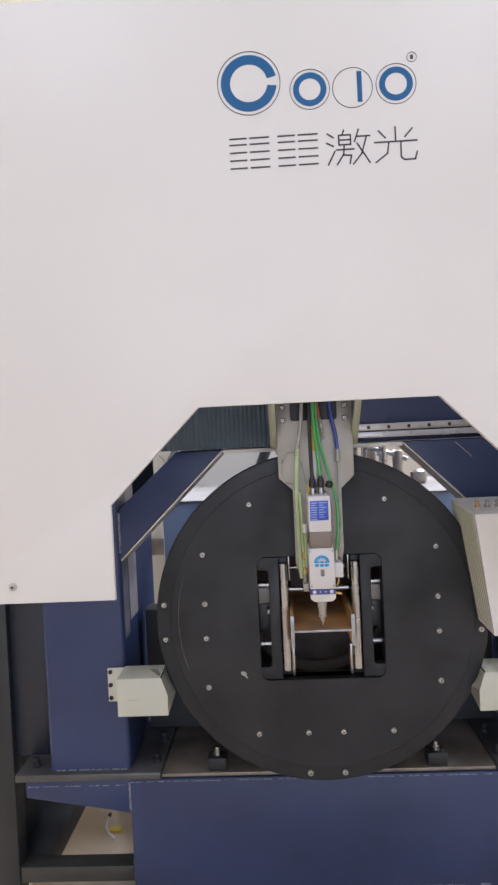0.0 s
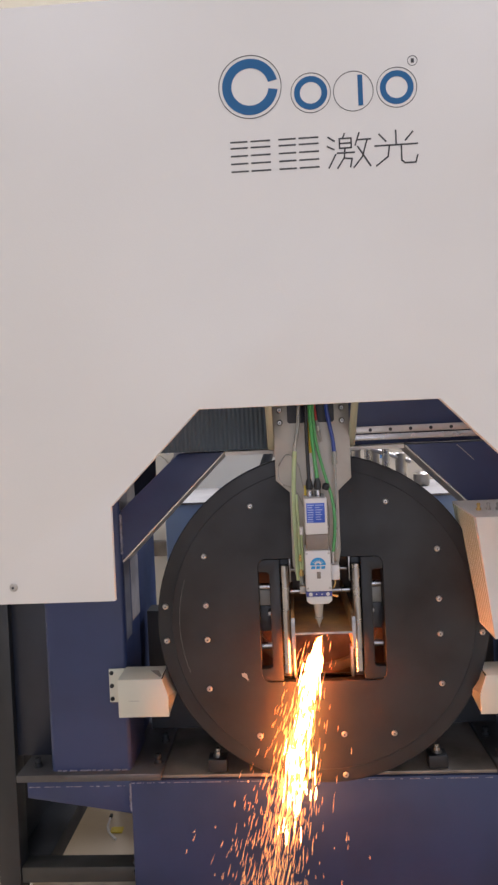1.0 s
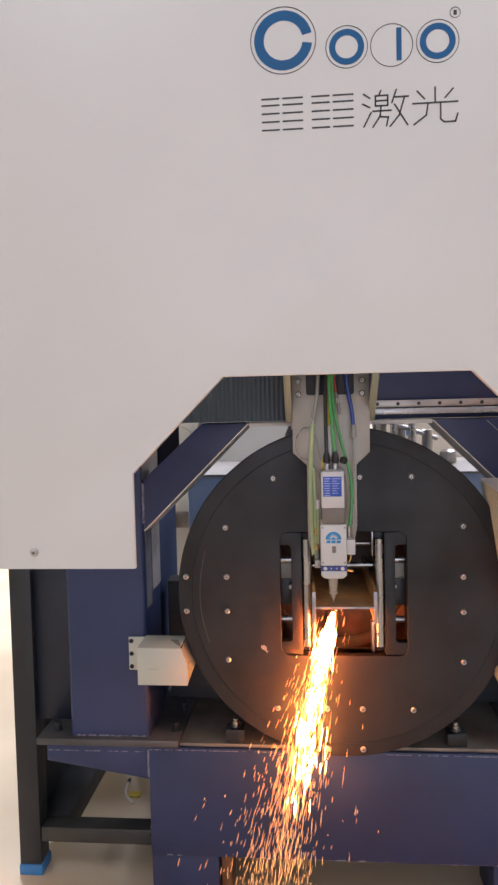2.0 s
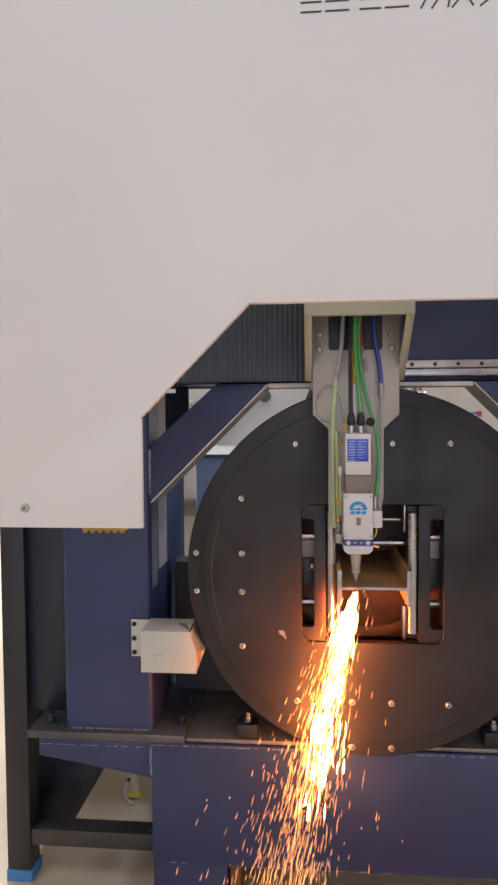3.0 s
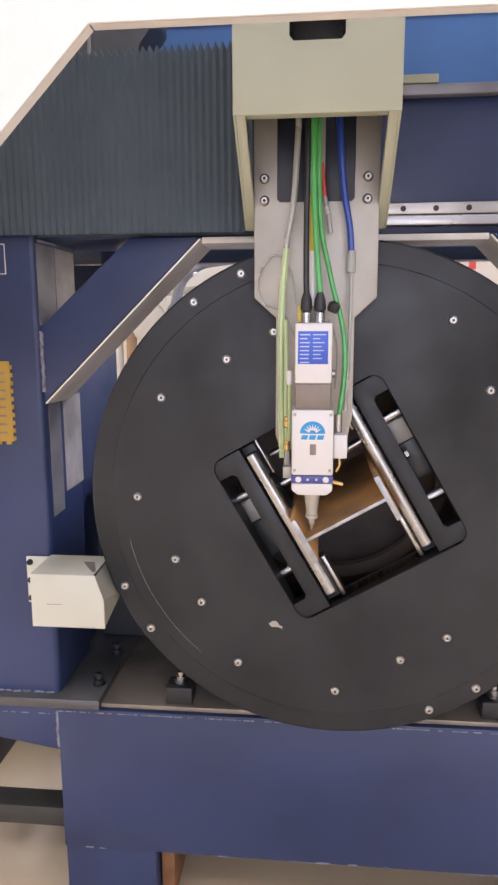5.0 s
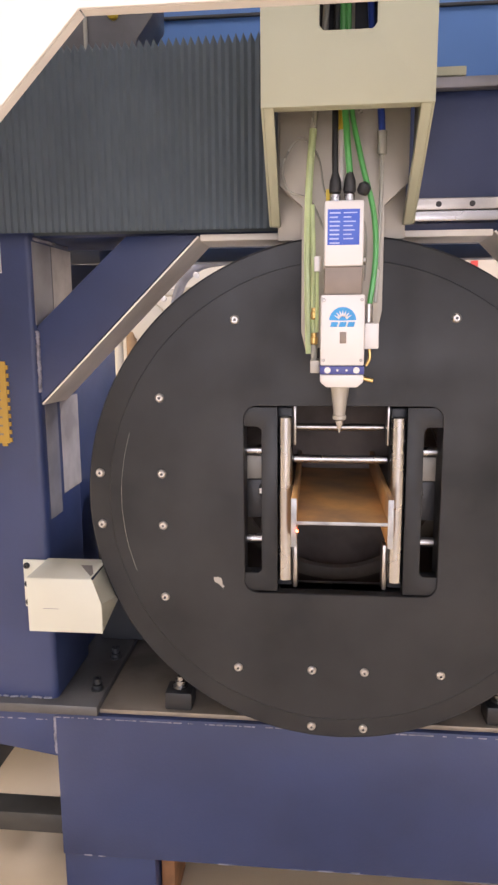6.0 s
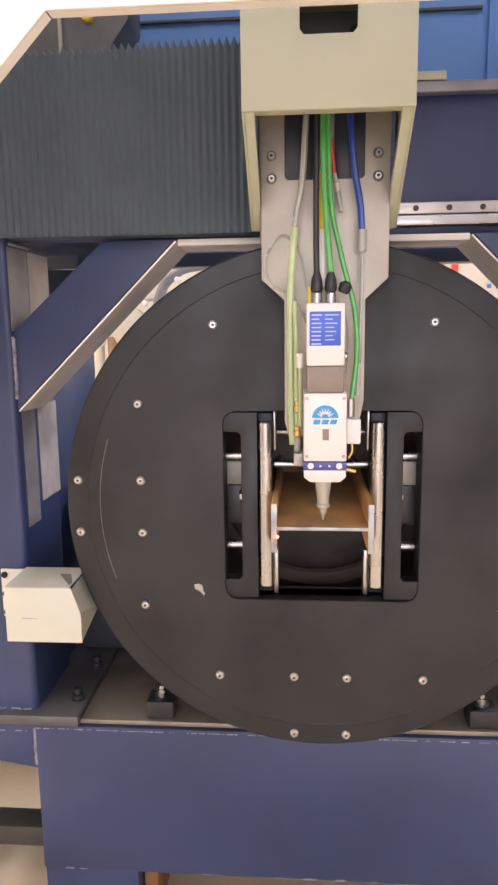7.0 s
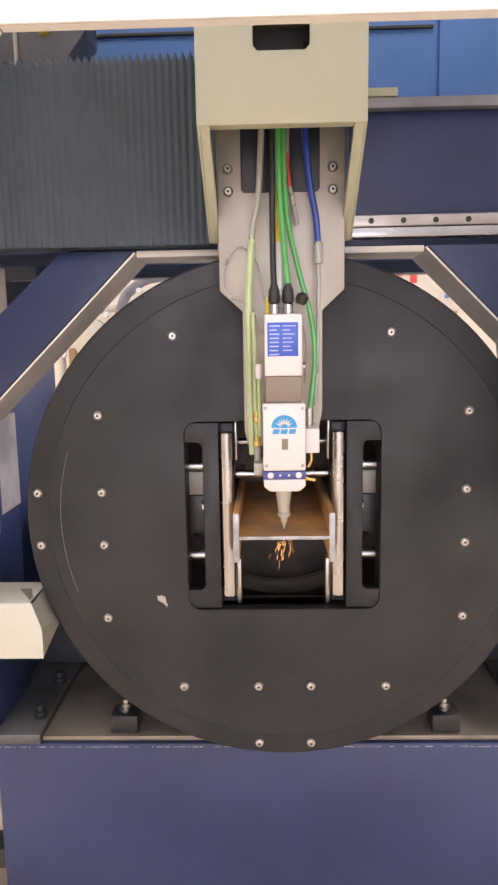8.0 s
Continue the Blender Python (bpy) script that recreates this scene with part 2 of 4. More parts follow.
PLATE_SCREW = mesh_of("plate_screw", socket_screw(0.0072, 0.005), (STEEL, CABLE), True)
CAP = mesh_of("cap_screw", socket_screw(0.0055, 0.006), (DARK, CABLE), True)


def screw(parent, x, y, z, data=None, name="screw", m=None):
    ob = new(name, data or SCREW)
    ob.parent = parent
    ob.matrix_basis = (m or Matrix()) if m else Matrix.Translation(Vector((x, y, z)) - parent.location)
    return ob


# ---- the hall ----
setting("floor", box(-6, 6, -7, 7, -0.1, 0, 0), CONCRETE, "warm beige worn concrete workshop floor", "floor")
setting("wall_back", box(-6, 6, 7, 7.2, 0, 6, 0), WALL, "cream painted back wall of the hall", "wall")
setting("wall_left", box(-6.2, -6, -7, 7, 0, 6, 0), WALL, "cream painted side wall of the hall", "wall")
setting("wall_right", box(6, 6.2, -7, 7, 0, 6, 0), WALL, "cream painted side wall of the hall", "wall")
bm = box(-6, 6, -7.2, -7, 0, 0.2, 0)
box(-6, 6, -7.2, -7, 3.75, 6, 0, bm), box(-6, -2.3, -7.2, -7, 0.2, 3.75, 0, bm), box(4.1, 6, -7.2, -7, 0.2, 3.75, 0, bm)
setting("wall_front", bm, WALL, "unseen cream wall with one wide opening for the added front lamp", "wall")
bm = None
xs = [-6, -3.4, -1.8, 1.8, 3.4, 6]
for a, b in zip(xs, xs[1:]):
    for c, d in zip([-7, -4.4, -2.0, 3.0, 5.4], [-4.4, -2.0, 3.0, 5.4, 7]):
        if not any(a < sx < b and c < sy < d for sx, sy in ROOF_LAMPS):
            bm = box(a, b, c, d, 6, 6.15, 0, bm)
setting("ceiling", bm, CEIL, "unseen pale sheet roof with four openings for the added lamps", "ceiling")

# ---- machine frame ----
portal = thing("cutting_machine", "navy blue welded steel portal frame of a tube cutting machine", "machine frame")
part("base_beam", box(-0.497, 0.62, 0.043, 0.5, 0.129, 0.412, 0.003), BLUE, portal)
part("leg", box(-0.497, -0.325, 0.05, 0.2, 0.0, 0.129, 0.003), BLUE, portal)
part("leg", box(0.36, 0.53, 0.05, 0.2, 0.0, 0.129, 0.003), BLUE, portal)
for s in (-1, 1):
    part("gusset", prism([(s * 0.497, 0.412), (s * 0.765, 0.412), (s * 0.765, 0.37), (s * 0.497, 0.326)], 0.047, 0.16, 0.002), BLUE, portal)
    part("base_plate", box(s * 0.79 if s < 0 else 0.418, -0.418 if s < 0 else 0.79, 0.04, 0.4, 0.413, 0.431, 0.002), GREY_PLATE, portal, "dull grey steel base plate")
    bm = box(min(s * 0.705, s * 0.497), max(s * 0.705, s * 0.497), 0.06, 0.24, 0.431, 1.5, 0)
    bmesh.ops.bevel(bm, geom=[e for e in bm.edges if abs(e.verts[0].co.z - e.verts[1].co.z) > 0.5], offset=0.012, segments=5, affect="EDGES", profile=0.5)
    part("column", bm, BLUE, portal)
    part("rear_column", box(min(s * 0.705, s * 0.508), max(s * 0.705, s * 0.508), 0.243, 0.54, 0.431, 1.06, 0.004), BLUE, portal)
    # thin strips that put the column's reflections into colour
    for y0, y1, z0, z1, m in ((0.079, 0.133, 0.76, 0.9635, GREY_AND_SHEEN), (0.147, 0.238, 0.79, 0.9635, SHEEN_PALE), (0.062, 0.14, 1.094, 1.226, GREY_AND_SHEEN), (0.144, 0.238, 1.094, 1.226, SHEEN_PALE)):
        part("column_sheen", box(min(s * 0.4969, s * 0.4962), max(s * 0.4969, s * 0.4962), y0, y1, z0, z1, 0), m, portal, "pale strip on the column, its reflection put into the colour")
    part("brace", prism([(s * 0.497, 0.9655), (s * 0.2275, 1.232)] + ([(-0.342, 1.232), (-0.497, 1.092)] if s < 0 else [(0.497, 1.232)]), 0.066, 0.172, 0.002), BLUE, portal)
    # underside strip: pale tone and slight tilt stand in for bounced light
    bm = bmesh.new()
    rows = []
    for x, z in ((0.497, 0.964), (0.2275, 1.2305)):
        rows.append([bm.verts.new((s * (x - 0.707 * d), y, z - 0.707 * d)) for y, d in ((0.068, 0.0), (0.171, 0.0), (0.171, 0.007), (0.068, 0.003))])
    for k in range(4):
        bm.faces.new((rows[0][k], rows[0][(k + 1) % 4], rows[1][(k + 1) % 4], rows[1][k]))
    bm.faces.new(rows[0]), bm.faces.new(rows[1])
    part("brace_bounce_strip", bm, PALE, portal, "underside strip of the brace, paled and tilted for bounced light", False)
    for x, y in ((0.436, 0.1), (0.437, 0.222), (0.75, 0.09), (0.75, 0.222)):
        b = part("anchor_bolt", lathe([(0.0125, 0), (0.0125, 0.002), (0.0095, 0.002), (0.0095, 0.01), (0.006, 0.0102), (0.006, 0.0125), (0.008, 0.013), (0.008, 0.022), (0.004, 0.0225), (0.004, 0.017)], (s * x, y, 0.431), (0, 0, 1), 12), DARK, portal)
# added dark plates stand in for the shade between drum and columns
for s in (-1, 1):
    arc = [(s * 0.387 * math.cos(radians(a)), 0.82 + 0.387 * math.sin(radians(a))) for a in range(-7, -89, -6)]
    part("shade_plate", prism([(s * 0.49, 0.4325), (s * 0.49, 0.775), *arc, (s * 0.02, 0.4325)], 0.3, 0.37, 0), DARK, portal, "added dark plate for the shaded gap beside the drum")
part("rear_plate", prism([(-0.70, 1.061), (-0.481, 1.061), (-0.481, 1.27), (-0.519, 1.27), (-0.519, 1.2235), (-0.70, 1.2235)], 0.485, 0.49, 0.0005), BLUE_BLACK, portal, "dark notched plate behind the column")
part("brace_scratch", stroke([(0.352, 1.2265), (0.364, 1.2155), (0.392, 1.188)], 0.0016, 0.066, 0.0006), SCRATCH, portal, "bright scratch across the brace")
for z in (0.158, 0.186):
    part("end_bolt", lathe([(0.009, 0), (0.009, 0.002), (0.0075, 0.002), (0.0075, 0.009), (0.004, 0.011)], (-0.497, 0.075, z), (-1, 0, 0), 6), DARK, portal)
part("deck_plate", box(-0.417, 0.417, 0.05, 0.5, 0.4135, 0.422, 0.001), PLATE, portal, "dull brownish steel deck plate")
part("crossbeam", box(-0.95, 0.95, 0.1, 0.3, 1.2345, 1.4525, 0.004), BLUE, portal)
part("lower_lining", box(-0.224, 0.224, 0.07, 0.16, 1.2225, 1.2325, 0.001), PALE, portal, "bare steel strip under the crossbeam")
rail = part("linear_rail", box(-0.9, 0.9, 0.078, 0.098, 1.2625, 1.2805, 0.002), STEEL, portal, "ground steel linear guide rail")
part("rail_ledge", box(-0.9, 0.9, 0.07, 0.0985, 1.2455, 1.2605, 0.002), CHROME, portal, "bright steel ledge below the rail")
part("upper_rail", box(-0.9, 0.9, 0.078, 0.098, 1.436, 1.4515, 0.002), GREY_AND_SHEEN, portal, "steel linear guide rail")
HOLE = mesh_of("rail_hole", lathe([(0.0045, 0), (0.0045, 0.0006)], (0, 0, 0), (0, -1, 0), 12), CABLE)
for k in range(-17, 18):
    ob = new("rail_hole", HOLE)
    ob.parent, ob.location = rail, (0.043 + k * 0.05, 0.0778, 1.2712)
for s in (-1, 1):
    stop = part("thrust_block", box(s * 0.276 - 0.024, s * 0.276 + 0.024, 0.056, 0.1, 0.4225, 0.455, 0.003), BLACK, portal, "small black steel stop block")
    part("jack_screw", lathe([(0.013, 0), (0.013, 0.004), (0.009, 0.004), (0.009, 0.012), (0.006, 0.012), (0.006, 0.02)], (s * 0.276, 0.08, 0.4552), (0, 0, 1), 14), CHROME, portal)

rnd = random.Random(12)
bm = None
for x0, x1, z in ((-0.497, 0.62, 0.4065), (-0.76, -0.5, 0.398)):
    x = x0
    while x < x1 - 0.01:
        n = rnd.uniform(0.002, 0.016)
        if rnd.random() < 0.72:
            h = rnd.uniform(0.0003, 0.0011)
            bm = box(x, min(x + n, x1), 0.0422 if x0 > -0.6 else 0.0462, 0.0432 if x0 > -0.6 else 0.0472, z - h, z + h, 0, bm)
        x += n + rnd.uniform(0, 0.005)
x = -0.49
while x < 0.55:
    n = rnd.uniform(0.006, 0.025)
    if rnd.random() < 0.5:
        bm = box(x, x + n, 0.0422, 0.0432, 0.1302, 0.1302 + rnd.uniform(0.001, 0.004), 0, bm)
    x += n + 0.012
tagged(part("chipped_edge", bm, CHIP, portal, "pale chipped paint along the beam's edges"), kind="stuff")
bm = None
for k in range(26):
    z = 0.335 + 0.07 * k / 26
    bm = lathe([(0.002, -0.002), (0.0035, 0), (0.002, 0.002)], (-0.4985 + rnd.uniform(-0.001, 0.001), 0.046, z), (0, 0.3, 1), 7, bm)
for k in range(40):
    z = 0.985 + 0.1 * k / 40
    bm = lathe([(0.002, -0.002), (0.0036, 0), (0.002, 0.002)], (-0.4965 + rnd.uniform(-0.001, 0.001), 0.0655, z), (0.2, 0.3, 1), 7, bm)
for s in (-1, 1):
    for k in [k for k in range(40) if rnd.random() < 0.75]:
        bm = lathe([(0.001, -0.003), (0.0021, 0), (0.001, 0.003)], (s * (0.51 + 0.0045 * k), 0.0592 + rnd.uniform(-0.001, 0.001), 0.4325 + rnd.uniform(0, 0.001)), (1, 0.2, 0.1), 7, bm)
    for k in range(18):
        bm = lathe([(0.0012, -0.0025), (0.0028, 0), (0.0012, 0.0025)], (s * (0.4955 - 0.003 * rnd.random()), 0.068 + 0.005 * k, 1.2305), (0.2, 1, 0.1), 7, bm)
tagged(part("weld_bead", bm, CHIP, portal), kind="stuff")
part("rusty_strut", box(-0.322, -0.296, 0.08, 0.18, 0.0, 0.129, 0.003), OLD_RUST, portal, "rusty brown strut beside the leg")

# ---- chuck ----
CZ = 0.82
chuck = thing("rotary_chuck", "large black steel rotary chuck disc with bright socket screws", "chuck", (0, 0, CZ))


def hole_radius(a, h=0.15, c=0.02):
    """The radius of a square hole with rounded corners."""
    x, z = abs(math.cos(a)), abs(math.sin(a))
    r = h / max(x, z)
    if r * min(x, z) > h - c:
        k = h - c
        p = k * (x + z)
        r = p + math.sqrt(max(p * p - 2 * k * k + c * c, 0))
    return r


bm = bmesh.new()
N = 240
rings = []
prof = [(None, 0.05), (None, 0.0012), (0.0012, 0.0), (0.3645, 0.0), (0.3659, 0.0014), (0.397, 0.0028), (0.4, 0.0054), (0.4, 0.052)]
for r, y in prof:
    ring = []
    for i in range(N):
        a = 2 * math.pi * (i + 0.5) / N
        rr = hole_radius(a) + (r or 0) if (r is None or r < 0.01) else r
        ring.append(bm.verts.new((rr * math.cos(a), y, CZ + rr * math.sin(a))))
    rings.append(ring)
for a, b in zip(rings, rings[1:] + rings[:1]):
    for i in range(N):
        bm.faces.new((a[i], a[(i + 1) % N], b[(i + 1) % N], b[i]))
part("disc", bm, BLACK, chuck)
bm = bmesh.new()
rings = []
for r, y in ((0.3, 0.055), (0.385, 0.055), (0.385, 0.34), (0.3, 0.34)):
    rings.append([bm.verts.new((r * math.cos(2 * math.pi * i / 96), y, CZ + r * math.sin(2 * math.pi * i / 96))) for i in range(96)])
for a, b in zip(rings, rings[1:] + rings[:1]):
    for i in range(96):
        bm.faces.new((a[i], a[(i + 1) % 96], b[(i + 1) % 96], b[i]))
part("drum", bm, CAVE, chuck, "black drum behind the disc")
a_, b1, b2, c_ = 0.28, 0.042, 0.162, 0.380
holes = [(s * a_, z) for s in (-1, 1) for z in (b1, -b1, b2, -b2)] + [(x, s * a_) for s in (-1, 1) for x in (b1, -b1, b2, -b2)]
for x, z in holes:
    screw(chuck, x, 0.0005, CZ + z)
for x, z in [(s * c_, z) for s in (-1, 1) for z in (b1, -b1)] + [(x, s * c_) for s in (-1, 1) for x in (b1, -b1)]:
    screw(chuck, x, 0.002, CZ + z)
for s in (-1, 1):
    q = lambda x: s * x
    part("jaw_plate", prism([(q(0.152), CZ + 0.148), (q(0.098), CZ + 0.148), (q(0.098), CZ - 0.148), (q(0.152), CZ - 0.148), (q(0.152), CZ - 0.118), (q(0.128), CZ - 0.118), (q(0.123), CZ - 0.112), (q(0.123), CZ + 0.112), (q(0.128), CZ + 0.118), (q(0.152), CZ + 0.118)], 0.003, 0.03, 0.001), BLACK, chuck, "black steel clamping jaw plate")
    part("roller", rod((q(0.0858), 0.012, CZ - 0.13), (q(0.0858), 0.012, CZ + 0.133), 0.0112, 20), CHROME, chuck, "bright ground steel clamping roller")
    part("roller_bracket", box(min(q(0.099), q(0.076)), max(q(0.099), q(0.076)), 0.024, 0.06, CZ - 0.145, CZ + 0.145, 0.002), DARK, chuck)
    part("guide_strip", box(min(q(0.0745), q(0.067)), max(q(0.0745), q(0.067)), 0.02, 0.045, CZ - 0.1478, CZ - 0.073, 0.002), STEEL, chuck)
    part("guide_strip", box(min(q(0.0745), q(0.0705)), max(q(0.0745), q(0.0705)), 0.03, 0.05, CZ + 0.085, CZ + 0.148, 0.001), STEEL, chuck)
    for z in (0.0725, -0.0755):
        part("guide_rod", rod((q(0.118), 0.05, CZ + z), (q(0.165), 0.05, CZ + z), 0.0082, 14), CHROME, chuck)
    part("slide_block", box(min(q(0.12), q(0.165)), max(q(0.12), q(0.165)), 0.07, 0.12, CZ + 0.02, CZ + 0.06, 0.002), BARE, chuck, "dull grey slide block")
    part("slide_block", box(min(q(0.12), q(0.165)), max(q(0.12), q(0.165)), 0.085, 0.13, CZ - 0.05, CZ + 0.016, 0.002), GREY_PLATE, chuck)
    part("locking_nut", rod((q(0.124), 0.06, CZ + 0.004), (q(0.132), 0.06, CZ + 0.004), 0.009, 6), CHROME, chuck)
part("cross_bar", rod((-0.075, 0.05, CZ + 0.059), (0.075, 0.05, CZ + 0.059), 0.0068, 14), CHROME, chuck)
part("rear_roller", rod((-0.072, 0.09, CZ + 0.105), (0.072, 0.09, CZ + 0.105), 0.006, 14), STEEL, chuck)
part("lower_ledge", box(-0.096, 0.075, 0.02, 0.06, CZ - 0.1535, CZ - 0.1500, 0.001), CHROME, chuck)
part("rear_ring", arc_band(0, CZ, 0.19, 0.213, 0, 360, 0.25, 0.02, 64), PLATE, chuck)
part("rear_plate", lathe([(0.299, 0), (0.299, 0.01)], (0, 0.33, CZ), (0, 1, 0), 64), CAVE, chuck)
bm = None
scratch = [(0.345 * math.cos(radians(a)) , 0.345 * math.sin(radians(a))) for a in range(162, 201, 2)]
bm = stroke([(x * 1.004, CZ + z * 1.004) for x, z in scratch], 0.00034, 0.0008, 0.001)
part("scratch", bm, SCRATCH, chuck, "fine bright curved scratch")
rnd = random.Random(4)
chip = []
for k in range(26):
    a = 2 * math.pi * k / 26
    u, v = 0.0125 * math.cos(a), 0.0042 * math.sin(a) * (1 + 0.5 * math.cos(3 * a))
    w = rnd.uniform(0.75, 1.2)
    chip.append((-0.1905 + (u * 0.6 + v * 0.8) * w, CZ - 0.1345 + (-u * 0.8 + v * 0.6) * w))
bm = prism(chip, 0.0008, -0.0004, 0)
part("paint_chip", bm, SCRATCH, chuck, "flaked patch of bare metal")

# ---- workpiece ----
WZ = 0.8035
beam = thing("steel_h_beam", "rusty steel H-section beam clamped in the chuck", "steel beam", (0, 0, CZ))
part("web", box(-0.0666, 0.0666, -0.055, 0.325, WZ - 0.0025, WZ + 0.0025, 0.0005), RUST, beam, "rusty orange-brown web")
for s in (-1, 1):
    part("flange", box(min(s * 0.0668, s * 0.0746), max(s * 0.0668, s * 0.0746), -0.055, 0.325, WZ - 0.0375, WZ + 0.0375, 0.001), RUST, beam)
    part("cut_end", box(min(s * 0.0664, s * 0.0749), max(s * 0.0664, s * 0.0749), -0.0565, -0.0552, WZ - 0.037, WZ + 0.037, 0.0003), CUT, beam, "bright freshly cut flange end")
part("cut_end", box(-0.0662, 0.0662, -0.0565, -0.0552, WZ - 0.0026, WZ + 0.0026, 0.0003), CUT, beam, "bright freshly cut web end")

# ---- carriage and laser head ----
carriage = thing("head_carriage", "pale cream sheet-metal carriage cover on the crossbeam rails", "carriage")
bm = prism([(-0.104, 1.352), (0.104, 1.352), (0.104, 1.53), (0.034, 1.53), (0.034, 1.4415), (0.029, 1.4355), (-0.029, 1.4355), (-0.034, 1.4415), (-0.034, 1.53), (-0.104, 1.53)], -0.15, -0.146, 0.001)
part("front_panel", bm, CREAM, carriage)
# unseen top sheet, added to darken the hoses inside the cover
part("shading_top", box(-0.1, 0.1, -0.1455, 0.016, 1.526, 1.529, 0.0005), CREAM, carriage)
for s in (-1, 1):
    part("side_panel", prism([(-0.1462, 1.352), (-0.1462, 1.53), (0.016, 1.53), (0.016, 1.234), (0.003, 1.234)], s * 0.104, s * 0.1005, 0.001, axis="x"), CREAM, carriage)
    part("edge_flange", prism([(-0.149, 1.353), (-0.136, 1.353), (0.016, 1.246), (0.016, 1.2335), (0.003, 1.2335)], s * 0.1004, s * 0.0885, 0.0008, axis="x"), CREAM, carriage)
part("front_lip", box(-0.1, 0.1, -0.1458, -0.13, 1.352, 1.358, 0.001), CREAM, carriage)
part("back_plate", box(-0.093, 0.093, 0.022, 0.04, 1.215, 1.5, 0.002), BARE, carriage, "bare metal mounting plate")
for s in (-1, 1):
    part("slide_rail", box(s * 0.043 - 0.009, s * 0.043 + 0.009, -0.006, 0.0215, 1.24, 1.5, 0.002), DARK, carriage, "dark linear slide")

part("top_tab", box(0.1045, 0.182, 0.08, 0.2, 1.4535, 1.466, 0.001), CREAM, carriage)
# added plate behind the notch; its grey stands in for the shaded interior
part("notch_shade", box(-0.1, 0.1, 0.017, 0.0205, 1.44, 1.66, 0.001), GREY_PLATE, carriage)

HZ = 0.978
head = thing("laser_head", "white laser cutting head with blue label on a bare metal plate", "laser head", (0, 0, HZ))
part("mounting_plate", prism([(-0.088, 1.42), (0.09, 1.42), (0.09, 1.162), (0.0585, 1.133), (0.0585, 0.99), (0.05, 0.945), (-0.05, 0.935), (-0.056, 0.96), (-0.056, 1.133), (-0.088, 1.162)], -0.03, -0.018, 0.0015), BARE, head, "bare milled mounting plate with angled shoulders")
for s in (-1, 1):
    for z in (1.298, 1.328):
        screw(head, s * 0.073, -0.0302, z, PLATE_SCREW)
    # no opening is cut: the slot's shade is the plate's dark colour
    part("slide_slot", prism([(s * 0.013, 1.42), (s * 0.055, 1.42), (s * 0.055, 1.300), (s * 0.051, 1.2955), (s * 0.017, 1.2955), (s * 0.013, 1.300)], -0.0312, -0.0302, 0.0003), BLUE_BLACK, head, "slide slot laid on as a dark plate, shade in its colour")
part("upper_body", box(-0.0252, 0.0252, -0.12, -0.034, 1.0445, 1.126, 0.003), HEAD_WHITE, head)
lab = part("label", box(-0.021, 0.0195, -0.1208, -0.1198, 1.071, 1.115, 0.0003), LABEL_BLUE, head, "blue specification label with unreadable rows")
bm = None
rnd = random.Random(2)
for k in range(8):
    z = 1.1105 - k * 0.0053
    bm = box(-0.0185, -0.0185 + rnd.uniform(0.010, 0.014), -0.1212, -0.1206, z - 0.001, z + 0.0008, 0, bm)
    if k < 7:
        bm = box(-0.001, rnd.uniform(0.008, 0.017), -0.1212, -0.1206, z - 0.0008, z + 0.0006, 0, bm)
part("print", bm, PRINT_PALE, lab)
part("collar", box(-0.0245, 0.0245, -0.117, -0.036, 1.009, 1.0443, 0.002), TAUPE, head, "taupe anodised collar")
low = part("lower_body", box(-0.0288, 0.0288, -0.121, -0.034, 0.9165, 1.0088, 0.003), HEAD_WHITE, head)
for s in (-1, 1):
    for z in (0.924, 1.002):
        ob = new("cover_screw", mesh_of("cover_screw", socket_screw(0.0022, 0.0012), STEEL))
        ob.parent, ob.location = low, (s * 0.0245, -0.121, z - HZ)
bm = arc_band(0, HZ - 0.0025, 0.0, 0.0175, 2, 178, -0.121, 0.0006, 28)
badge = part("badge", bm, BADGE_BLUE, low, "blue half-round maker's badge")
bm = None
for a in range(30, 151, 20):
    n = radians(a)
    w = 0.11
    bm = prism([(0.005 * math.cos(n - w * 3), HZ - 0.002 + 0.005 * math.sin(n - w * 3)), (0.0135 * math.cos(n), HZ - 0.002 + 0.0135 * math.sin(n)), (0.005 * math.cos(n + w * 3), HZ - 0.002 + 0.005 * math.sin(n + w * 3))], -0.1214, -0.122, 0, bm)
part("badge_rays", bm, HEAD_WHITE, badge)
for x in (-0.011, 0.0, 0.011):
    part("badge_bar", prism([(x - 0.0052, HZ - 0.0105), (x + 0.0036, HZ - 0.0105), (x + 0.0052, HZ - 0.0042), (x - 0.0036, HZ - 0.0042)], -0.1217, -0.121, 0.0003), BADGE_BLUE, low)
part("window", box(-0.0035, 0.005, -0.1216, -0.121, 0.946, 0.961, 0.0004), TAUPE, low, "small dark sight window")
part("indicator_strip", box(-0.029, 0.029, -0.1214, -0.034, 0.9055, 0.9163, 0.001), NAVY_STRIP, head, "navy strip with pale buttons")
for x, r in ((-0.019, 0.0043), (-0.006, 0.0016), (0.006, 0.0016), (0.019, 0.0043)):
    part("button", lathe([(r, 0), (r, 0.001), (r * 0.7, 0.0014)], (x, -0.1213, 0.911), (0, -1, 0), 12), HEAD_WHITE, head)
part("chin", prism([(-0.0285, 0.9052), (0.0285, 0.9052), (0.0285, 0.895), (0.02, 0.888), (-0.02, 0.888), (-0.0285, 0.895)], -0.12, -0.02, 0.002), HEAD_WHITE, head)
NY = -0.05
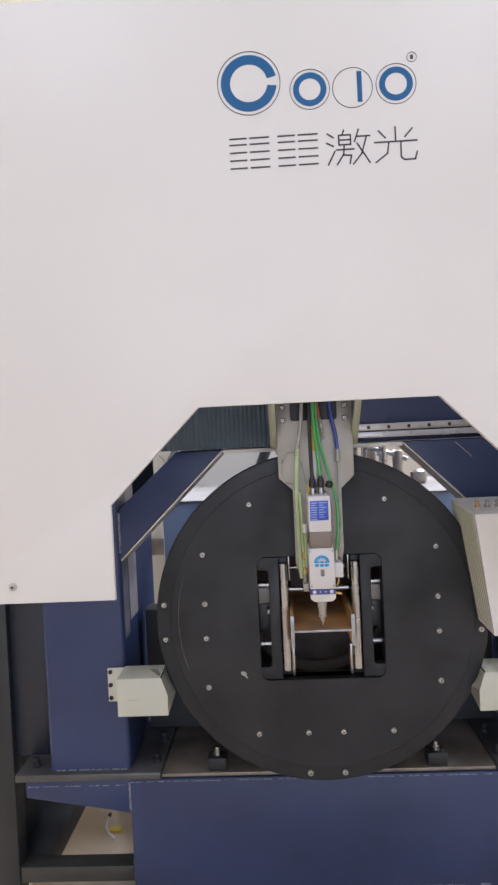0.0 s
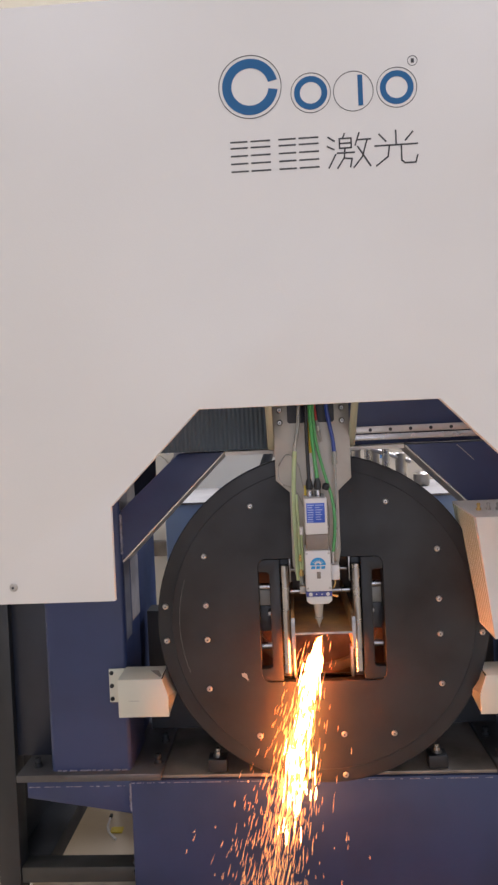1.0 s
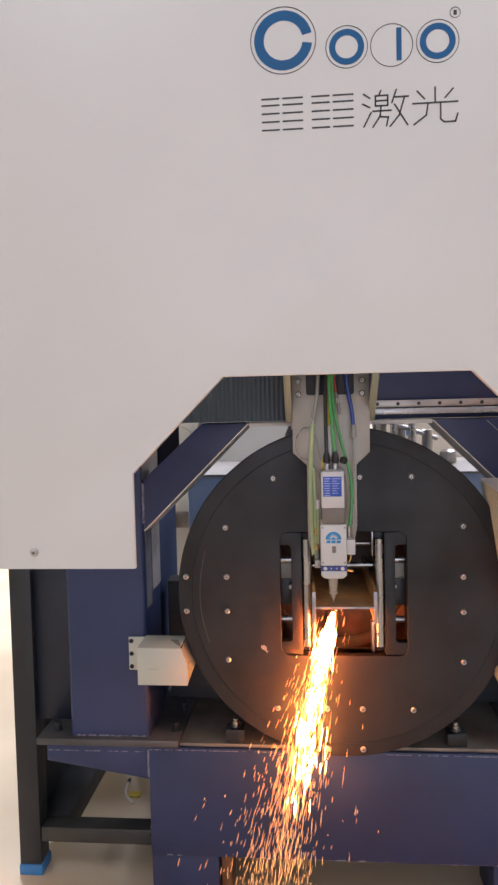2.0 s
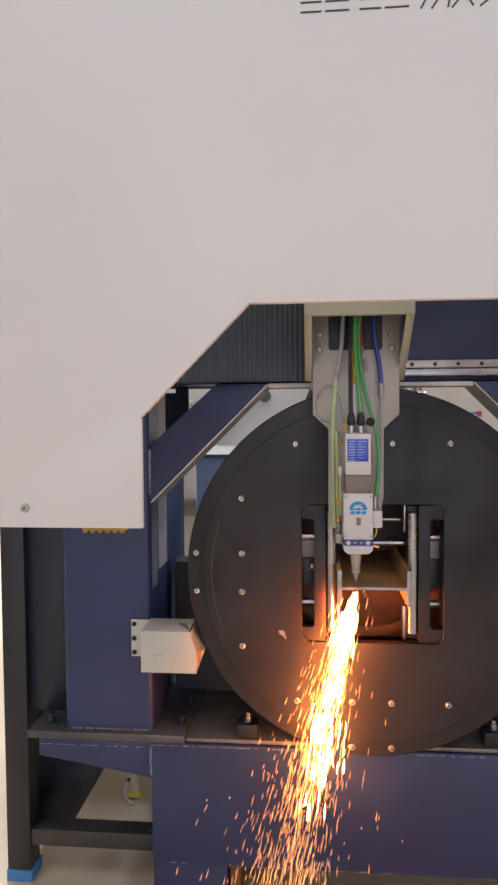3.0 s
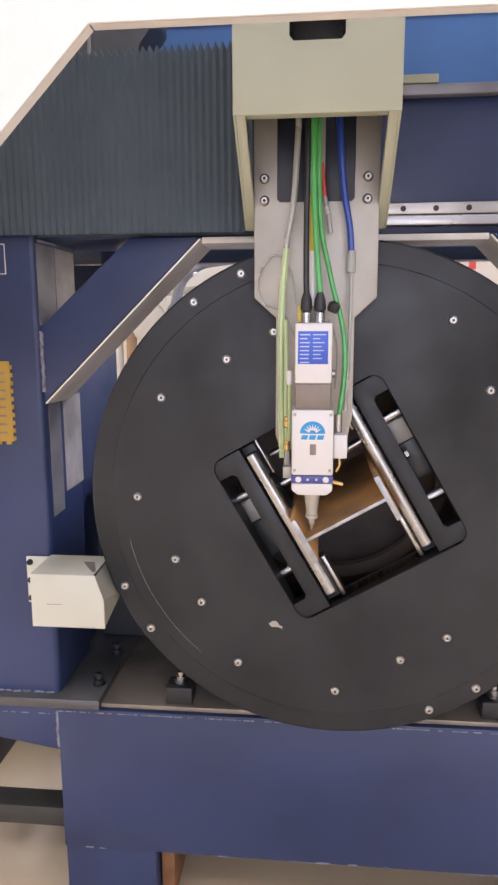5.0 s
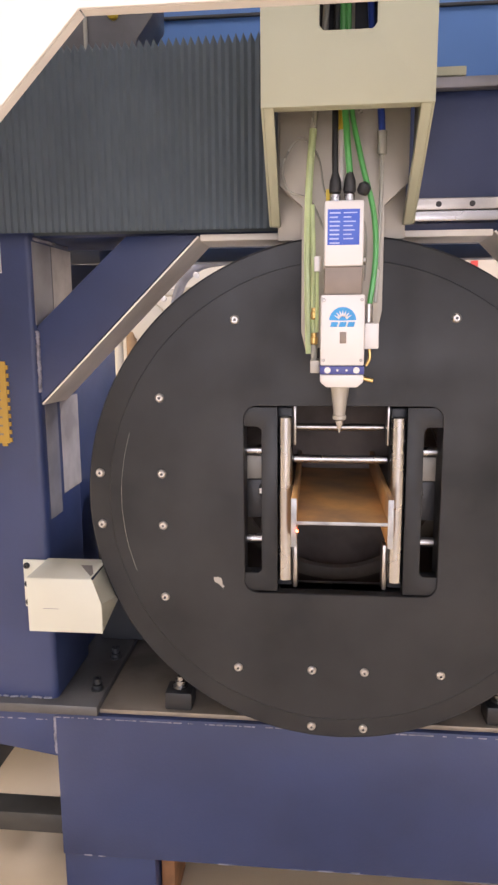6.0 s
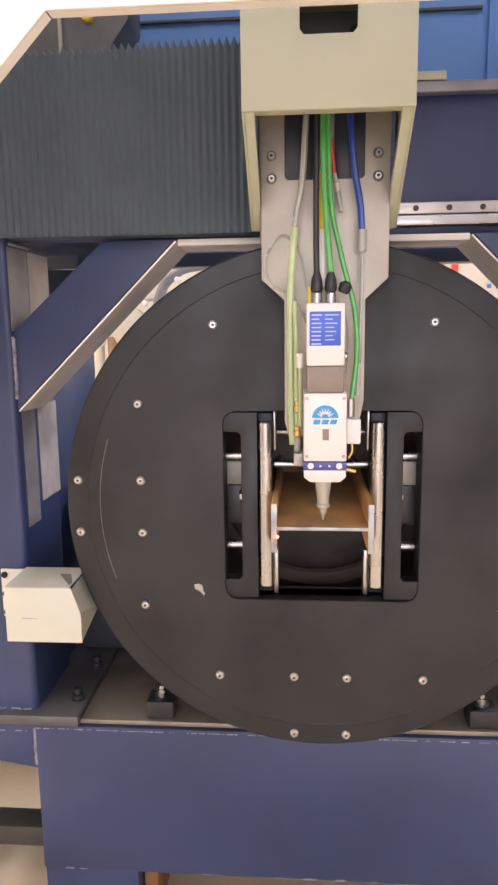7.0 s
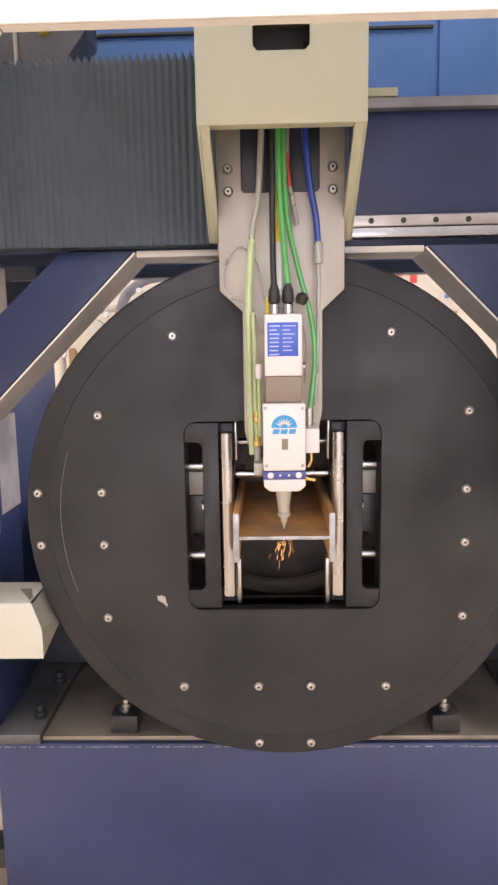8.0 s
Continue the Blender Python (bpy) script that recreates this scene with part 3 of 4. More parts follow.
noz = part("nozzle", lathe([(0.0135, 0), (0.0135, -0.003), (0.0085, -0.042), (0.0085, -0.046), (0.0098, -0.047), (0.0098, -0.052), (0.006, -0.054)], (0, NY, 0.888), (0, 0, 1), 24), BARE, head, "tapered metal nozzle")
part("nozzle_tip", lathe([(0.0058, 0), (0.0058, -0.005), (0.0026, -0.011), (0.002, -0.014), (0.0011, -0.018)], (0, NY, 0.834), (0, 0, 1), 16), CHROME, noz)
part("side_box", box(0.0292, 0.0485, -0.105, -0.05, 0.938, 0.972, 0.002), HEAD_WHITE, head, "small white side box")
part("side_fitting", rod((0.036, -0.08, 0.972), (0.036, -0.08, 0.998), 0.0055, 12), STEEL, head)
part("elbow_fitting", hose([(0.038, -0.08, 0.938), (0.039, -0.08, 0.925), (0.034, -0.08, 0.914)], 0.002), BRASS, head)
part("gas_fitting", rod((0.0275, -0.07, 0.897), (0.045, -0.07, 0.893), 0.003, 10), BRASS, head)
part("bracket", box(-0.042, -0.029, -0.09, -0.04, 0.905, 0.922, 0.001), BARE, head)
part("valve_tube", rod((-0.037, -0.07, 0.92), (-0.037, -0.07, 0.948), 0.0045, 12), CLEAR, head)
part("adjuster", rod((-0.0335, -0.09, 1.04), (-0.0335, -0.09, 1.06), 0.0045, 12), HEAD_WHITE, head)
part("adjuster_stem", rod((-0.0335, -0.09, 0.96), (-0.0335, -0.09, 1.04), 0.0022, 8), PALE_GREEN, head)
for z in (0.951, 0.985):
    part("hose_fitting", lathe([(0.003, -0.008), (0.0052, -0.006), (0.0052, 0.002), (0.004, 0.003), (0.004, 0.008)], (-0.0372, -0.077, z), (0, 0, 1), 12), BRASS, head, "small brass hose fitting")
part("side_knob", rod((0.025, -0.08, 1.055), (0.031, -0.08, 1.055), 0.006, 12), STEEL, head)
for x in (-0.011, 0.008):
    plug = part("connector", lathe([(0.007, 0), (0.007, 0.014), (0.0055, 0.016)], (x, -0.075, 1.126), (0, 0, 1), 14), CHROME, head, "metal threaded connector")
    part("boot", lathe([(0.0075, 0.0), (0.0085, 0.004), (0.0075, 0.016), (0.004, 0.026)], (x, -0.075, 1.1422), (0, 0, 1), 14), CABLE, plug)
part("blind_cap", lathe([(0.006, 0), (0.0085, 0.004), (0.0085, 0.012), (0.004, 0.016)], (0.024, -0.075, 1.14), (0.4, 0, 1), 14), CABLE, head)
part("yellow_tag", box(-0.023, -0.014, -0.062, -0.058, 1.127, 1.15, 0.0005), YELLOW, head)
part("black_cable", hose([(-0.011, -0.075, 1.165), (-0.012, -0.07, 1.2), (-0.012, -0.06, 1.3), (-0.01, -0.05, 1.45)], 0.0042), CABLE, head)
part("yellow_sleeve", hose([(-0.003, -0.058, 1.225), (-0.003, -0.055, 1.26), (-0.0035, -0.052, 1.30)], 0.005), YELLOW, head)
part("white_sleeve", hose([(-0.0025, -0.062, 1.15), (-0.003, -0.059, 1.2), (-0.003, -0.058, 1.225)], 0.0042), HEAD_WHITE, head)
part("green_hose", hose([(0.008, -0.075, 1.165), (0.003, -0.07, 1.22), (-0.002, -0.06, 1.3), (-0.004, -0.05, 1.45)], 0.0045), GREEN, head)
part("green_hose", hose([(0.037, -0.08, 0.995), (0.044, -0.075, 1.06), (0.04, -0.07, 1.12), (0.022, -0.065, 1.19), (0.006, -0.058, 1.28), (0.004, -0.05, 1.45)], 0.0038), GREEN, head)
part("pale_green_hose", hose([(-0.044, -0.06, 0.93), (-0.046, -0.058, 0.99), (-0.0475, -0.055, 1.08), (-0.046, -0.052, 1.16), (-0.041, -0.05, 1.23)], 0.0052), PALE_GREEN, head)
part("clear_hose", hose([(-0.041, -0.05, 1.229), (-0.0385, -0.05, 1.25), (-0.03, -0.05, 1.3), (-0.022, -0.045, 1.45)], 0.0046), CLEAR, head)
part("pale_green_hose", hose([(-0.037, -0.075, 0.945), (-0.039, -0.072, 1.0), (-0.039, -0.07, 1.06), (-0.041, -0.062, 1.13)], 0.003), PALE_GREEN, head)
part("clear_hose", hose([(0.0465, -0.055, 1.0), (0.05, -0.05, 1.08), (0.052, -0.045, 1.16), (0.052, -0.042, 1.2)], 0.003), CLEAR, head)
part("blue_hose", hose([(0.051, -0.045, 1.225), (0.048, -0.045, 1.26), (0.038, -0.045, 1.32), (0.028, -0.045, 1.45)], 0.0048), BLUE_HOSE, head)
part("red_hose", hose([(0.0125, -0.043, 1.3), (0.008, -0.043, 1.345)], 0.003), RED, head)
part("grey_cable", hose([(0.022, -0.045, 1.25), (0.0175, -0.044, 1.278), (0.0125, -0.043, 1.3)], 0.0034), CLEAR, head)
part("curled_wire", hose([(-0.025, -0.05, 1.1), (-0.045, -0.04, 1.14), (-0.075, -0.034, 1.155), (-0.082, -0.034, 1.19), (-0.06, -0.034, 1.222), (-0.035, -0.036, 1.2), (-0.025, -0.05, 1.15), (-0.012, -0.06, 1.13)], 0.0014), CLEAR, head)
part("curled_wire", hose([(0.02, -0.05, 1.13), (0.03, -0.045, 1.11), (0.034, -0.042, 1.08), (0.032, -0.042, 1.03)], 0.0011), CLEAR, head)
part("hose_joint", rod((0.0515, -0.045, 1.196), (0.0515, -0.045, 1.226), 0.0062, 12), CLEAR, head, "pale plastic hose joint")

# ---- bellows over the crossbeam ----
bm = bmesh.new()
folds, xl, xr = 84, -0.97, -0.045
line = []
for i in range(folds + 1):
    x = xl + (xr - xl) * i / folds
    line.append((x, 0.040))
    if i < folds:
        line.append((x + (xr - xl) / folds * 0.5, 0.0365))
prev = None
for i, (x, y) in enumerate(line):
    top = 1.490 + 0.012 * (x - xl) / (xr - xl) + (0.003 + 0.006 * i / 168 if i % 2 else -0.004)
    cur = [bm.verts.new(p) for p in ((x, y, 1.236), (x, y, top), (x, 0.095, top), (x, 0.095, 1.294), (x, 0.075, 1.294), (x, 0.075, 1.236))]
    if prev:
        for k in range(5):
            bm.faces.new((prev[k], cur[k], cur[k + 1], prev[k + 1]))
    prev = cur
bellows = thing("bellows_cover", "dark grey-green pleated bellows over the crossbeam rail", "bellows")
part("pleated_sleeve", bm, RUBBER, bellows, smooth=False)
part("end_plate", box(-0.975, -0.9705, 0.032, 0.094, 1.236, 1.5, 0.001), DARK, bellows)
part("end_plate", box(-0.0445, -0.041, 0.032, 0.094, 1.236, 1.5, 0.001), DARK, bellows)

# ---- hood ----
PY = -0.505
hood = thing("machine_hood", "large white powder-coated sheet-metal machine hood", "machine hood")
outline = [(-0.66, 2.014), (-0.66, 1.003), (-0.371, 1.003), (-0.371, 1.164), (-0.214, 1.323), (0.188, 1.323), (0.345, 1.164), (0.345, 1.003), (0.6, 1.003), (0.6, 2.014)]
panel = part("front_panel", prism(outline, PY, PY + 0.003, 0.001), WHITE, hood)
edge = outline[1:9]
for (xa, za), (xb, zb) in zip(edge, edge[1:]):
    d = Vector((xb - xa, zb - za)).normalized() * 0.0006
    n = Vector((-d.y, d.x)).normalized() * 0.0025
    part("return_edge", prism([(xa + d.x, za + d.y), (xb - d.x, zb - d.y), (xb - d.x + n.x, zb - d.y + n.y), (xa + d.x + n.x, za + d.y + n.y)], PY + 0.0032, PY + (0.010 if xa == xb else 0.014), 0), WHITE, hood)
part("top_lip", box(-0.66, 0.6, PY + 0.0035, PY + 0.04, 2.011, 2.014, 0), WHITE, hood)
part("side_panel", box(-0.66, -0.657, PY + 0.0035, 0.0, 1.02, 2.0105, 0), WHITE, hood)
part("side_panel", box(0.597, 0.6, PY + 0.0035, 0.0, 1.02, 2.0105, 0), WHITE, hood)
# unseen roof sheet, added to keep skylight off the carriage
part("shading_roof", box(-0.6565, 0.5965, PY + 0.0405, -0.2, 2.0115, 2.014, 0), WHITE, hood, "added unseen white roof sheet that shades the carriage")
back = part("back_panel", box(-0.9, 0.9, 0.42, 0.425, 1.3, 2.0105, 0.001), BLUE_LIGHT, hood, "bright blue rear panel inside the hood")
part("panel_step", box(0.322, 0.9, 0.412, 0.4195, 1.3, 2.0, 0.001), BLUE_LIGHT, back)
part("cable_strip", box(-0.5, 0.31, 0.413, 0.4195, 1.682, 1.688, 0.001), DARK, back, "thin dark strip along the rear panel")
housing = thing("drive_housing", "dark grey drive housing with a yellow cap on the crossbeam", "drive housing")
part("shell", prism([(-0.6, 1.4575), (-0.372, 1.4575), (-0.347, 1.569), (-0.318, 1.606), (-0.318, 1.72), (-0.6, 1.72)], 0.2, 0.29, 0.006), GREY_PLATE, housing)
part("cap", lathe([(0.009, 0), (0.009, 0.01), (0.006, 0.014)], (-0.387, 0.1995, 1.608), (0, -1, 0), 14), YELLOW, housing, "small yellow cap")
part("tube", rod((-0.435, 0.195, 1.55), (-0.435, 0.195, 1.65), 0.0035, 10), CLEAR, housing, "pale tube")
for x in (-0.66, 0.597):
    part("roof_arm", box(x, x + 0.003, 0.0005, 0.4195, 1.93, 2.0105, 0), WHITE, hood)
for x in (-0.62, 0.56):
    part("stay", box(x, x + 0.06, 0.3005, 0.4195, 1.36, 1.41, 0.002), BLUE, hood)
for x, z in ((-0.546, 1.032), (0.57, 1.032)):
    screw(hood, x, PY, z)

part("emblem_ring", arc_band(-0.104, 1.8535, 0.0512, 0.0524, 0, 360, PY, 0.0006, 64), INK, hood, "thin dark ring of the emblem")
part("emblem_arc", arc_band(-0.104, 1.8535, 0.0308, 0.0462, 12, 352, PY, 0.0006, 48), LOGO_BLUE, hood, "blue open ring emblem")
for cx, cz in ((-0.004, 1.837), (0.066, 1.835), (0.137, 1.8365)):
    part("emblem_ring", arc_band(cx, cz, 0.0321, 0.0331, 0, 360, PY, 0.0006, 48), INK, hood)
for cx, cz in ((-0.004, 1.837), (0.137, 1.8365)):
    part("emblem_arc", arc_band(cx, cz, 0.0178, 0.0275, 0, 360, PY, 0.0006, 40), LOGO_BLUE, hood)
part("emblem_bar", box(0.0735, 0.0815, PY - 0.0006, PY, 1.811, 1.861, 0), LOGO_BLUE, hood)
bm = arc_band(0.164, 1.878, 0.0075, 0.0083, 0, 360, PY, 0.0006, 24)
box(0.1615, 0.1665, PY - 0.0006, PY, 1.8745, 1.8815, 0, bm)
part("small_mark", bm, INK, hood)


def print_strokes(x0, x1, strokes):
    """Thin dark strokes of one printed sign on the hood, in its own unit square."""
    for pts in strokes:
        part("print_stroke", stroke([(x0 + (x1 - x0) * u, 1.7105 + 0.056 * v) for u, v in pts], 0.0025, PY, 0.0006), INK, hood)


# the maker's name as plain bars, then the two signs of the word for laser
for x in (-0.141, -0.061):
    for left, right in ((0.02, 0.42), (0.52, 0.98)):
        print_strokes(x, x + 0.067, [[(left, v), (right, v)] for v in (0.08, 0.31, 0.54, 0.77, 0.95)])
LASER_FIRST = [[(0.02, 0.92), (0.16, 0.8)], [(0, 0.65), (0.15, 0.55)], [(0.02, 0.02), (0.18, 0.4)], [(0.4, 1), (0.36, 0.88)], [(0.28, 0.86), (0.55, 0.86), (0.55, 0.58), (0.28, 0.58), (0.28, 0.86)], [(0.28, 0.72), (0.55, 0.72)], [(0.22, 0.44), (0.62, 0.44)], [(0.4, 0.56), (0.38, 0.3), (0.22, 0)], [(0.38, 0.28), (0.56, 0.26), (0.52, 0.02)], [(0.74, 1), (0.64, 0.65)], [(0.7, 0.8), (1, 0.8)], [(0.92, 0.8), (0.8, 0.3), (0.6, 0)], [(0.7, 0.6), (0.98, 0.02)]]
LASER_SECOND = [[(0.5, 1), (0.5, 0.6)], [(0.1, 0.92), (0.26, 0.7)], [(0.9, 0.94), (0.72, 0.7)], [(0, 0.58), (1, 0.58)], [(0.34, 0.58), (0.3, 0.25), (0.02, 0)], [(0.62, 0.58), (0.62, 0.12), (0.7, 0.04), (0.95, 0.04), (1, 0.25)]]
print_strokes(0.02, 0.091, LASER_FIRST)
print_strokes(0.098, 0.167, LASER_SECOND)

# ---- guards and boxes on the frame ----


def slanted_slot(points, z0, z1):
    """A thin flat piece: an outline in x, y between two heights."""
    bm = bmesh.new()
    low, high = ([bm.verts.new((x, y, z)) for x, y in points] for z in (z0, z1))
    bm.faces.new(low), bm.faces.new(high)
    for k in range(len(points)):
        n = (k + 1) % len(points)
        bm.faces.new((low[k], low[n], high[n], high[k]))
    return bm


def guard(s):
    g = thing("guard_box", "cream folded sheet-metal guard box bolted to the column", "guard box", (s * 0.497, 0.06, 0.6), "guard boxes")
    xs = lambda a, b: (min(s * a, s * b), max(s * a, s * b))
    tab = part("mounting_tab", box(*xs(0.543, 0.49), 0.0545, 0.0588, 0.608, 0.694, 0.002), PALE_CREAM, g)
    for z in (0.618, 0.651, 0.684):
        ob = new("tab_screw", CAP)
        ob.parent, ob.location = tab, (s * 0.5355 - s * 0.497, -0.006, z - 0.6)
    part("shell", prism([(s * 0.498, 0.606), (s * 0.376, 0.606), (s * 0.376, 0.655), (s * 0.39, 0.697), (s * 0.498, 0.697)], -0.035, -0.0318, 0.001), PALE_CREAM, g)
    part("top_flap", prism([(-0.0315, 0.6945), (-0.0315, 0.697), (0.0583, 0.697), (0.0583, 0.6945)], s * 0.498, s * 0.394, 0.0005, axis="x"), PALE_CREAM, g)
    part("bottom_flap", box(*xs(0.498, 0.388), -0.0315, 0.058, 0.606, 0.6085, 0.0005), PALE_CREAM, g)
    part("outer_side", box(*xs(0.498, 0.4955), -0.0315, 0.0543, 0.609, 0.694, 0.0005), PALE_CREAM, g)
    bm = bmesh.new()
    v = [bm.verts.new(p) for p in ((s * 0.376, -0.0315, 0.609), (s * 0.376, -0.0315, 0.655), (s * 0.39, -0.0315, 0.694), (s * 0.393, 0.05, 0.694), (s * 0.362, 0.025, 0.65), (s * 0.385, 0.025, 0.609))]
    for f in ((0, 1, 4, 5), (1, 2, 3, 4)):
        bm.faces.new([v[i] for i in f])
    bmesh.ops.solidify(bm, geom=bm.faces[:], thickness=0.002)
    part("inner_side", bm, PALE_CREAM, g)
    part("fold_mark", box(*xs(0.472, 0.447), -0.0354, -0.035, 0.6455, 0.6462, 0), GREY_AND_SHEEN, g, "faint pencil mark")
    if s < 0:
        part("slot", slanted_slot([(-0.428, 0.026), (-0.409, 0.026), (-0.3945, -0.012), (-0.3965, -0.022)], 0.6972, 0.6978), PLATE, g, "dark slanting slot in the top flap", False)
    return g


guard(-1)
guard(1).location += Vector((-0.016, 0, -0.010))

ctl = thing("junction_box", "white ribbed junction box with brass fittings on top", "junction box", (0.45, 0.06, 0.8))
bm = bmesh.new()
top = [(0.333, 0.055), (0.62, 0.055), (0.62, -0.15), (0.334, -0.15)]
bot = [(0.375, 0.055), (0.62, 0.055), (0.62, -0.13), (0.372, -0.13)]
va = [bm.verts.new((x, y, 1.074 if y < 0 else 1.088)) for x, y in top]
vb = [bm.verts.new((x, y, 0.802)) for x, y in bot]
bm.faces.new(va), bm.faces.new(vb[::-1])
for i in range(4):
    bm.faces.new((va[i], vb[i], vb[(i + 1) % 4], va[(i + 1) % 4]))
part("shell", bevel(bm, 0.004), WHITE, ctl)
for k in range(11):
    u = 0.06 + k * 0.085
    y = 0.055 - u * 0.2
    part("rib", rod((0.3335, y, 1.083 - 0.012 * u), (0.374, y, 0.808), 0.0024, 8), CREAM, ctl)
for k, m in enumerate((BRASS, STEEL, STEEL)):
    part("fitting", lathe([(0.006, 0), (0.006, 0.006), (0.0035, 0.006), (0.0035, 0.012), (0.005, 0.013), (0.003, 0.017)], (0.362 + 0.022 * k, -0.07, 1.079), (0, 0, 1), 12), m, ctl)

sign = thing("warning_plate", "amber yellow notched warning plate on the column", "warning plate", (-0.57, 0.06, 1.0))
part("plate", box(-0.655, -0.552, 0.0565, 0.0597, 0.898, 1.035, 0.001), SIGN, sign)
bm = None
for k in range(10):
    bm = box(-0.552, -0.548, 0.057, 0.0595, 0.9 + k * 0.0135, 0.907 + k * 0.0135, 0, bm)
for k in range(6):
    bm = box(-0.653 + k * 0.0175, -0.644 + k * 0.0175, 0.057, 0.0595, 0.893, 0.898, 0, bm)
part("notched_border", bm, SIGN, sign)
bm = None
for k in range(8):
    bm = box(-0.648, -0.562, 0.0558, 0.0564, 0.912 + k * 0.0145, 0.915 + k * 0.0145, 0, bm)
part("print", bm, PLATE, sign)
mark = thing("outline_sticker", "square sticker with a thin white outline", "sticker", (-0.56, 0.06, 1.19))
bm = box(-0.606, -0.548, 0.0585, 0.0597, 1.2242, 1.2255, 0)
box(-0.606, -0.548, 0.0585, 0.0597, 1.177, 1.1783, 0, bm), box(-0.5493, -0.548, 0.0585, 0.0597, 1.1785, 1.224, 0, bm), box(-0.606, -0.6047, 0.0585, 0.0597, 1.1785, 1.224, 0, bm)
part("outline", bm, WHITE, mark)

# ---- black side frame on the floor ----
rack = thing("side_frame", "black painted square-tube side frame standing on the floor", "frame")
part("post", box(-0.888, -0.828, 0.13, 0.19, 0.03, 0.98, 0.003), DARK, rack)
part("foot_pad", box(-0.89, -0.825, 0.128, 0.195, 0.0, 0.0295, 0.002), PAD_BLUE, rack, "blue plastic foot pad")
part("post", box(-0.888, -0.828, 0.9, 0.96, 0.0, 0.98, 0.003), DARK, rack)
part("lower_rail", box(-0.8275, -0.5, 0.135, 0.19, 0.092, 0.134, 0.003), RAIL_PAINT, rack)
part("side_panel", box(-0.862, -0.858, 0.1905, 0.8995, 0.1345, 0.97, 0.001), DARK, rack, "black side sheet of the frame")
part("floor_rail", box(-0.885, -0.766, 0.1905, 0.8995, 0.074, 0.134, 0.003), DARK, rack)
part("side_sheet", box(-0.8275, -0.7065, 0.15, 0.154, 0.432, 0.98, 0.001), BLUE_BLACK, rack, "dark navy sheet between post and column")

tag = thing("cable_tag", "yellow tagged cable end lying on the floor", "cable tag", (-0.68, 0.52, 0))
part("tag", box(-0.69, -0.65, 0.51, 0.54, 0.002, 0.007, 0.001), YELLOW, tag)
part("wire", hose([(-0.71, 0.6, 0.004), (-0.706, 0.55, 0.004), (-0.69, 0.51, 0.004), (-0.662, 0.475, 0.004)], 0.004), HEAD_WHITE, tag)
part("plug", box(-0.714, -0.705, 0.595, 0.615, 0.0, 0.01, 0.002), CABLE, tag)

# ---- behind the chuck ----
rear = thing("rear_cabinet", "blue-grey machine cabinet with a white ledge behind the chuck", "cabinet")
part("body", box(-0.545, 0.7, 0.965, 1.6, 0.0, 1.0075, 0.006), BLUE_GREY, rear)
part("top_ledge", box(-0.56, 0.72, 0.955, 1.6, 1.008, 1.016, 0.002), LEDGE, rear)
loop = thing("hose_loop", "black hose lying in a loop on the cabinet", "hose")
part("hose", hose([(-0.2, 1.24, 1.0285), (-0.1, 1.2, 1.05), (0.0, 1.24, 1.16), (0.06, 1.32, 1.22), (0.0, 1.4, 1.16), (-0.08, 1.42, 1.0285)], 0.012), CABLE, loop)
stand = thing("pipe_stand", "cluster of bright steel pipes and fittings on the cabinet", "pipes")
for k, (x, y, z1, r) in enumerate(((0.2, 1.3, 1.36, 0.012), (0.235, 1.35, 1.3, 0.02), (0.275, 1.28, 1.34, 0.014), (0.31, 1.33, 1.24, 0.022), (0.35, 1.27, 1.2, 0.016), (0.42, 1.32, 1.16, 0.025), (0.13, 1.34, 1.33, 0.01))):
    part("pipe", rod((x, y, 1.0165), (x, y, z1), r, 14), STEEL if k % 2 else CHROME, stand)
part("cross_pipe", rod((0.1, 1.31, 1.25), (0.46, 1.31, 1.12), 0.01, 12), STEEL, stand)
part("valve", lathe([(0.03, 0), (0.035, 0.01), (0.035, 0.05), (0.02, 0.06)], (0.5, 1.3, 1.0165), (0, 0, 1), 16), STEEL, stand)
notice = thing("notice_sheet", "white notice sheet with red and blue bars on the far wall", "notice")
part("sheet", box(0.35, 1.4, 2.6, 2.605, 0.8, 2.3, 0.001), PAPER, notice)
rnd = random.Random(9)
for k in range(26):
    x, z = rnd.uniform(0.4, 1.3), rnd.uniform(0.9, 1.5)
    part("bar", box(x, x + rnd.uniform(0.02, 0.07), 2.596, 2.5995, z, z + rnd.uniform(0.01, 0.035), 0), (RED, CARTON, BLUE_LIGHT, PRINT_PALE)[k % 4], notice)
part("bar", box(0.72, 0.755, 2.596, 2.5995, 1.35, 1.39, 0), RED, notice)
part("post", box(0.84, 0.9, 2.606, 2.66, 0.0, 2.3, 0.003), BARE, notice)
duct = thing("dark_duct", "dark horizontal cable duct behind the portal", "duct")
part("channel", box(-0.8, 0.8, 0.7, 0.76, 1.243, 1.3, 0.003), DARK, duct)
part("bracket", box(-0.72, -0.66, 0.705, 0.755, 0.0, 1.2428, 0.003), DARK, duct)
part("bracket", box(0.72, 0.78, 0.705, 0.755, 0.0, 1.2428, 0.003), DARK, duct)
wallp = thing("cream_enclosure", "cream sheet-metal enclosure with a dark round knob", "enclosure")
part("panel", box(-1.4, 0.05, 1.9, 1.95, 0.0, 1.7, 0.004), PANEL_CREAM, wallp)
part("cable_box", box(-0.78, -0.62, 1.84, 1.8995, 0.655, 0.73, 0.003), PLATE, wallp, "dark brown cable box")
part("knob", lathe([(0.03, 0), (0.03, 0.015), (0.02, 0.03)], (-0.36, 1.9, 1.24), (0, -1, 0), 20), PLATE, wallp)
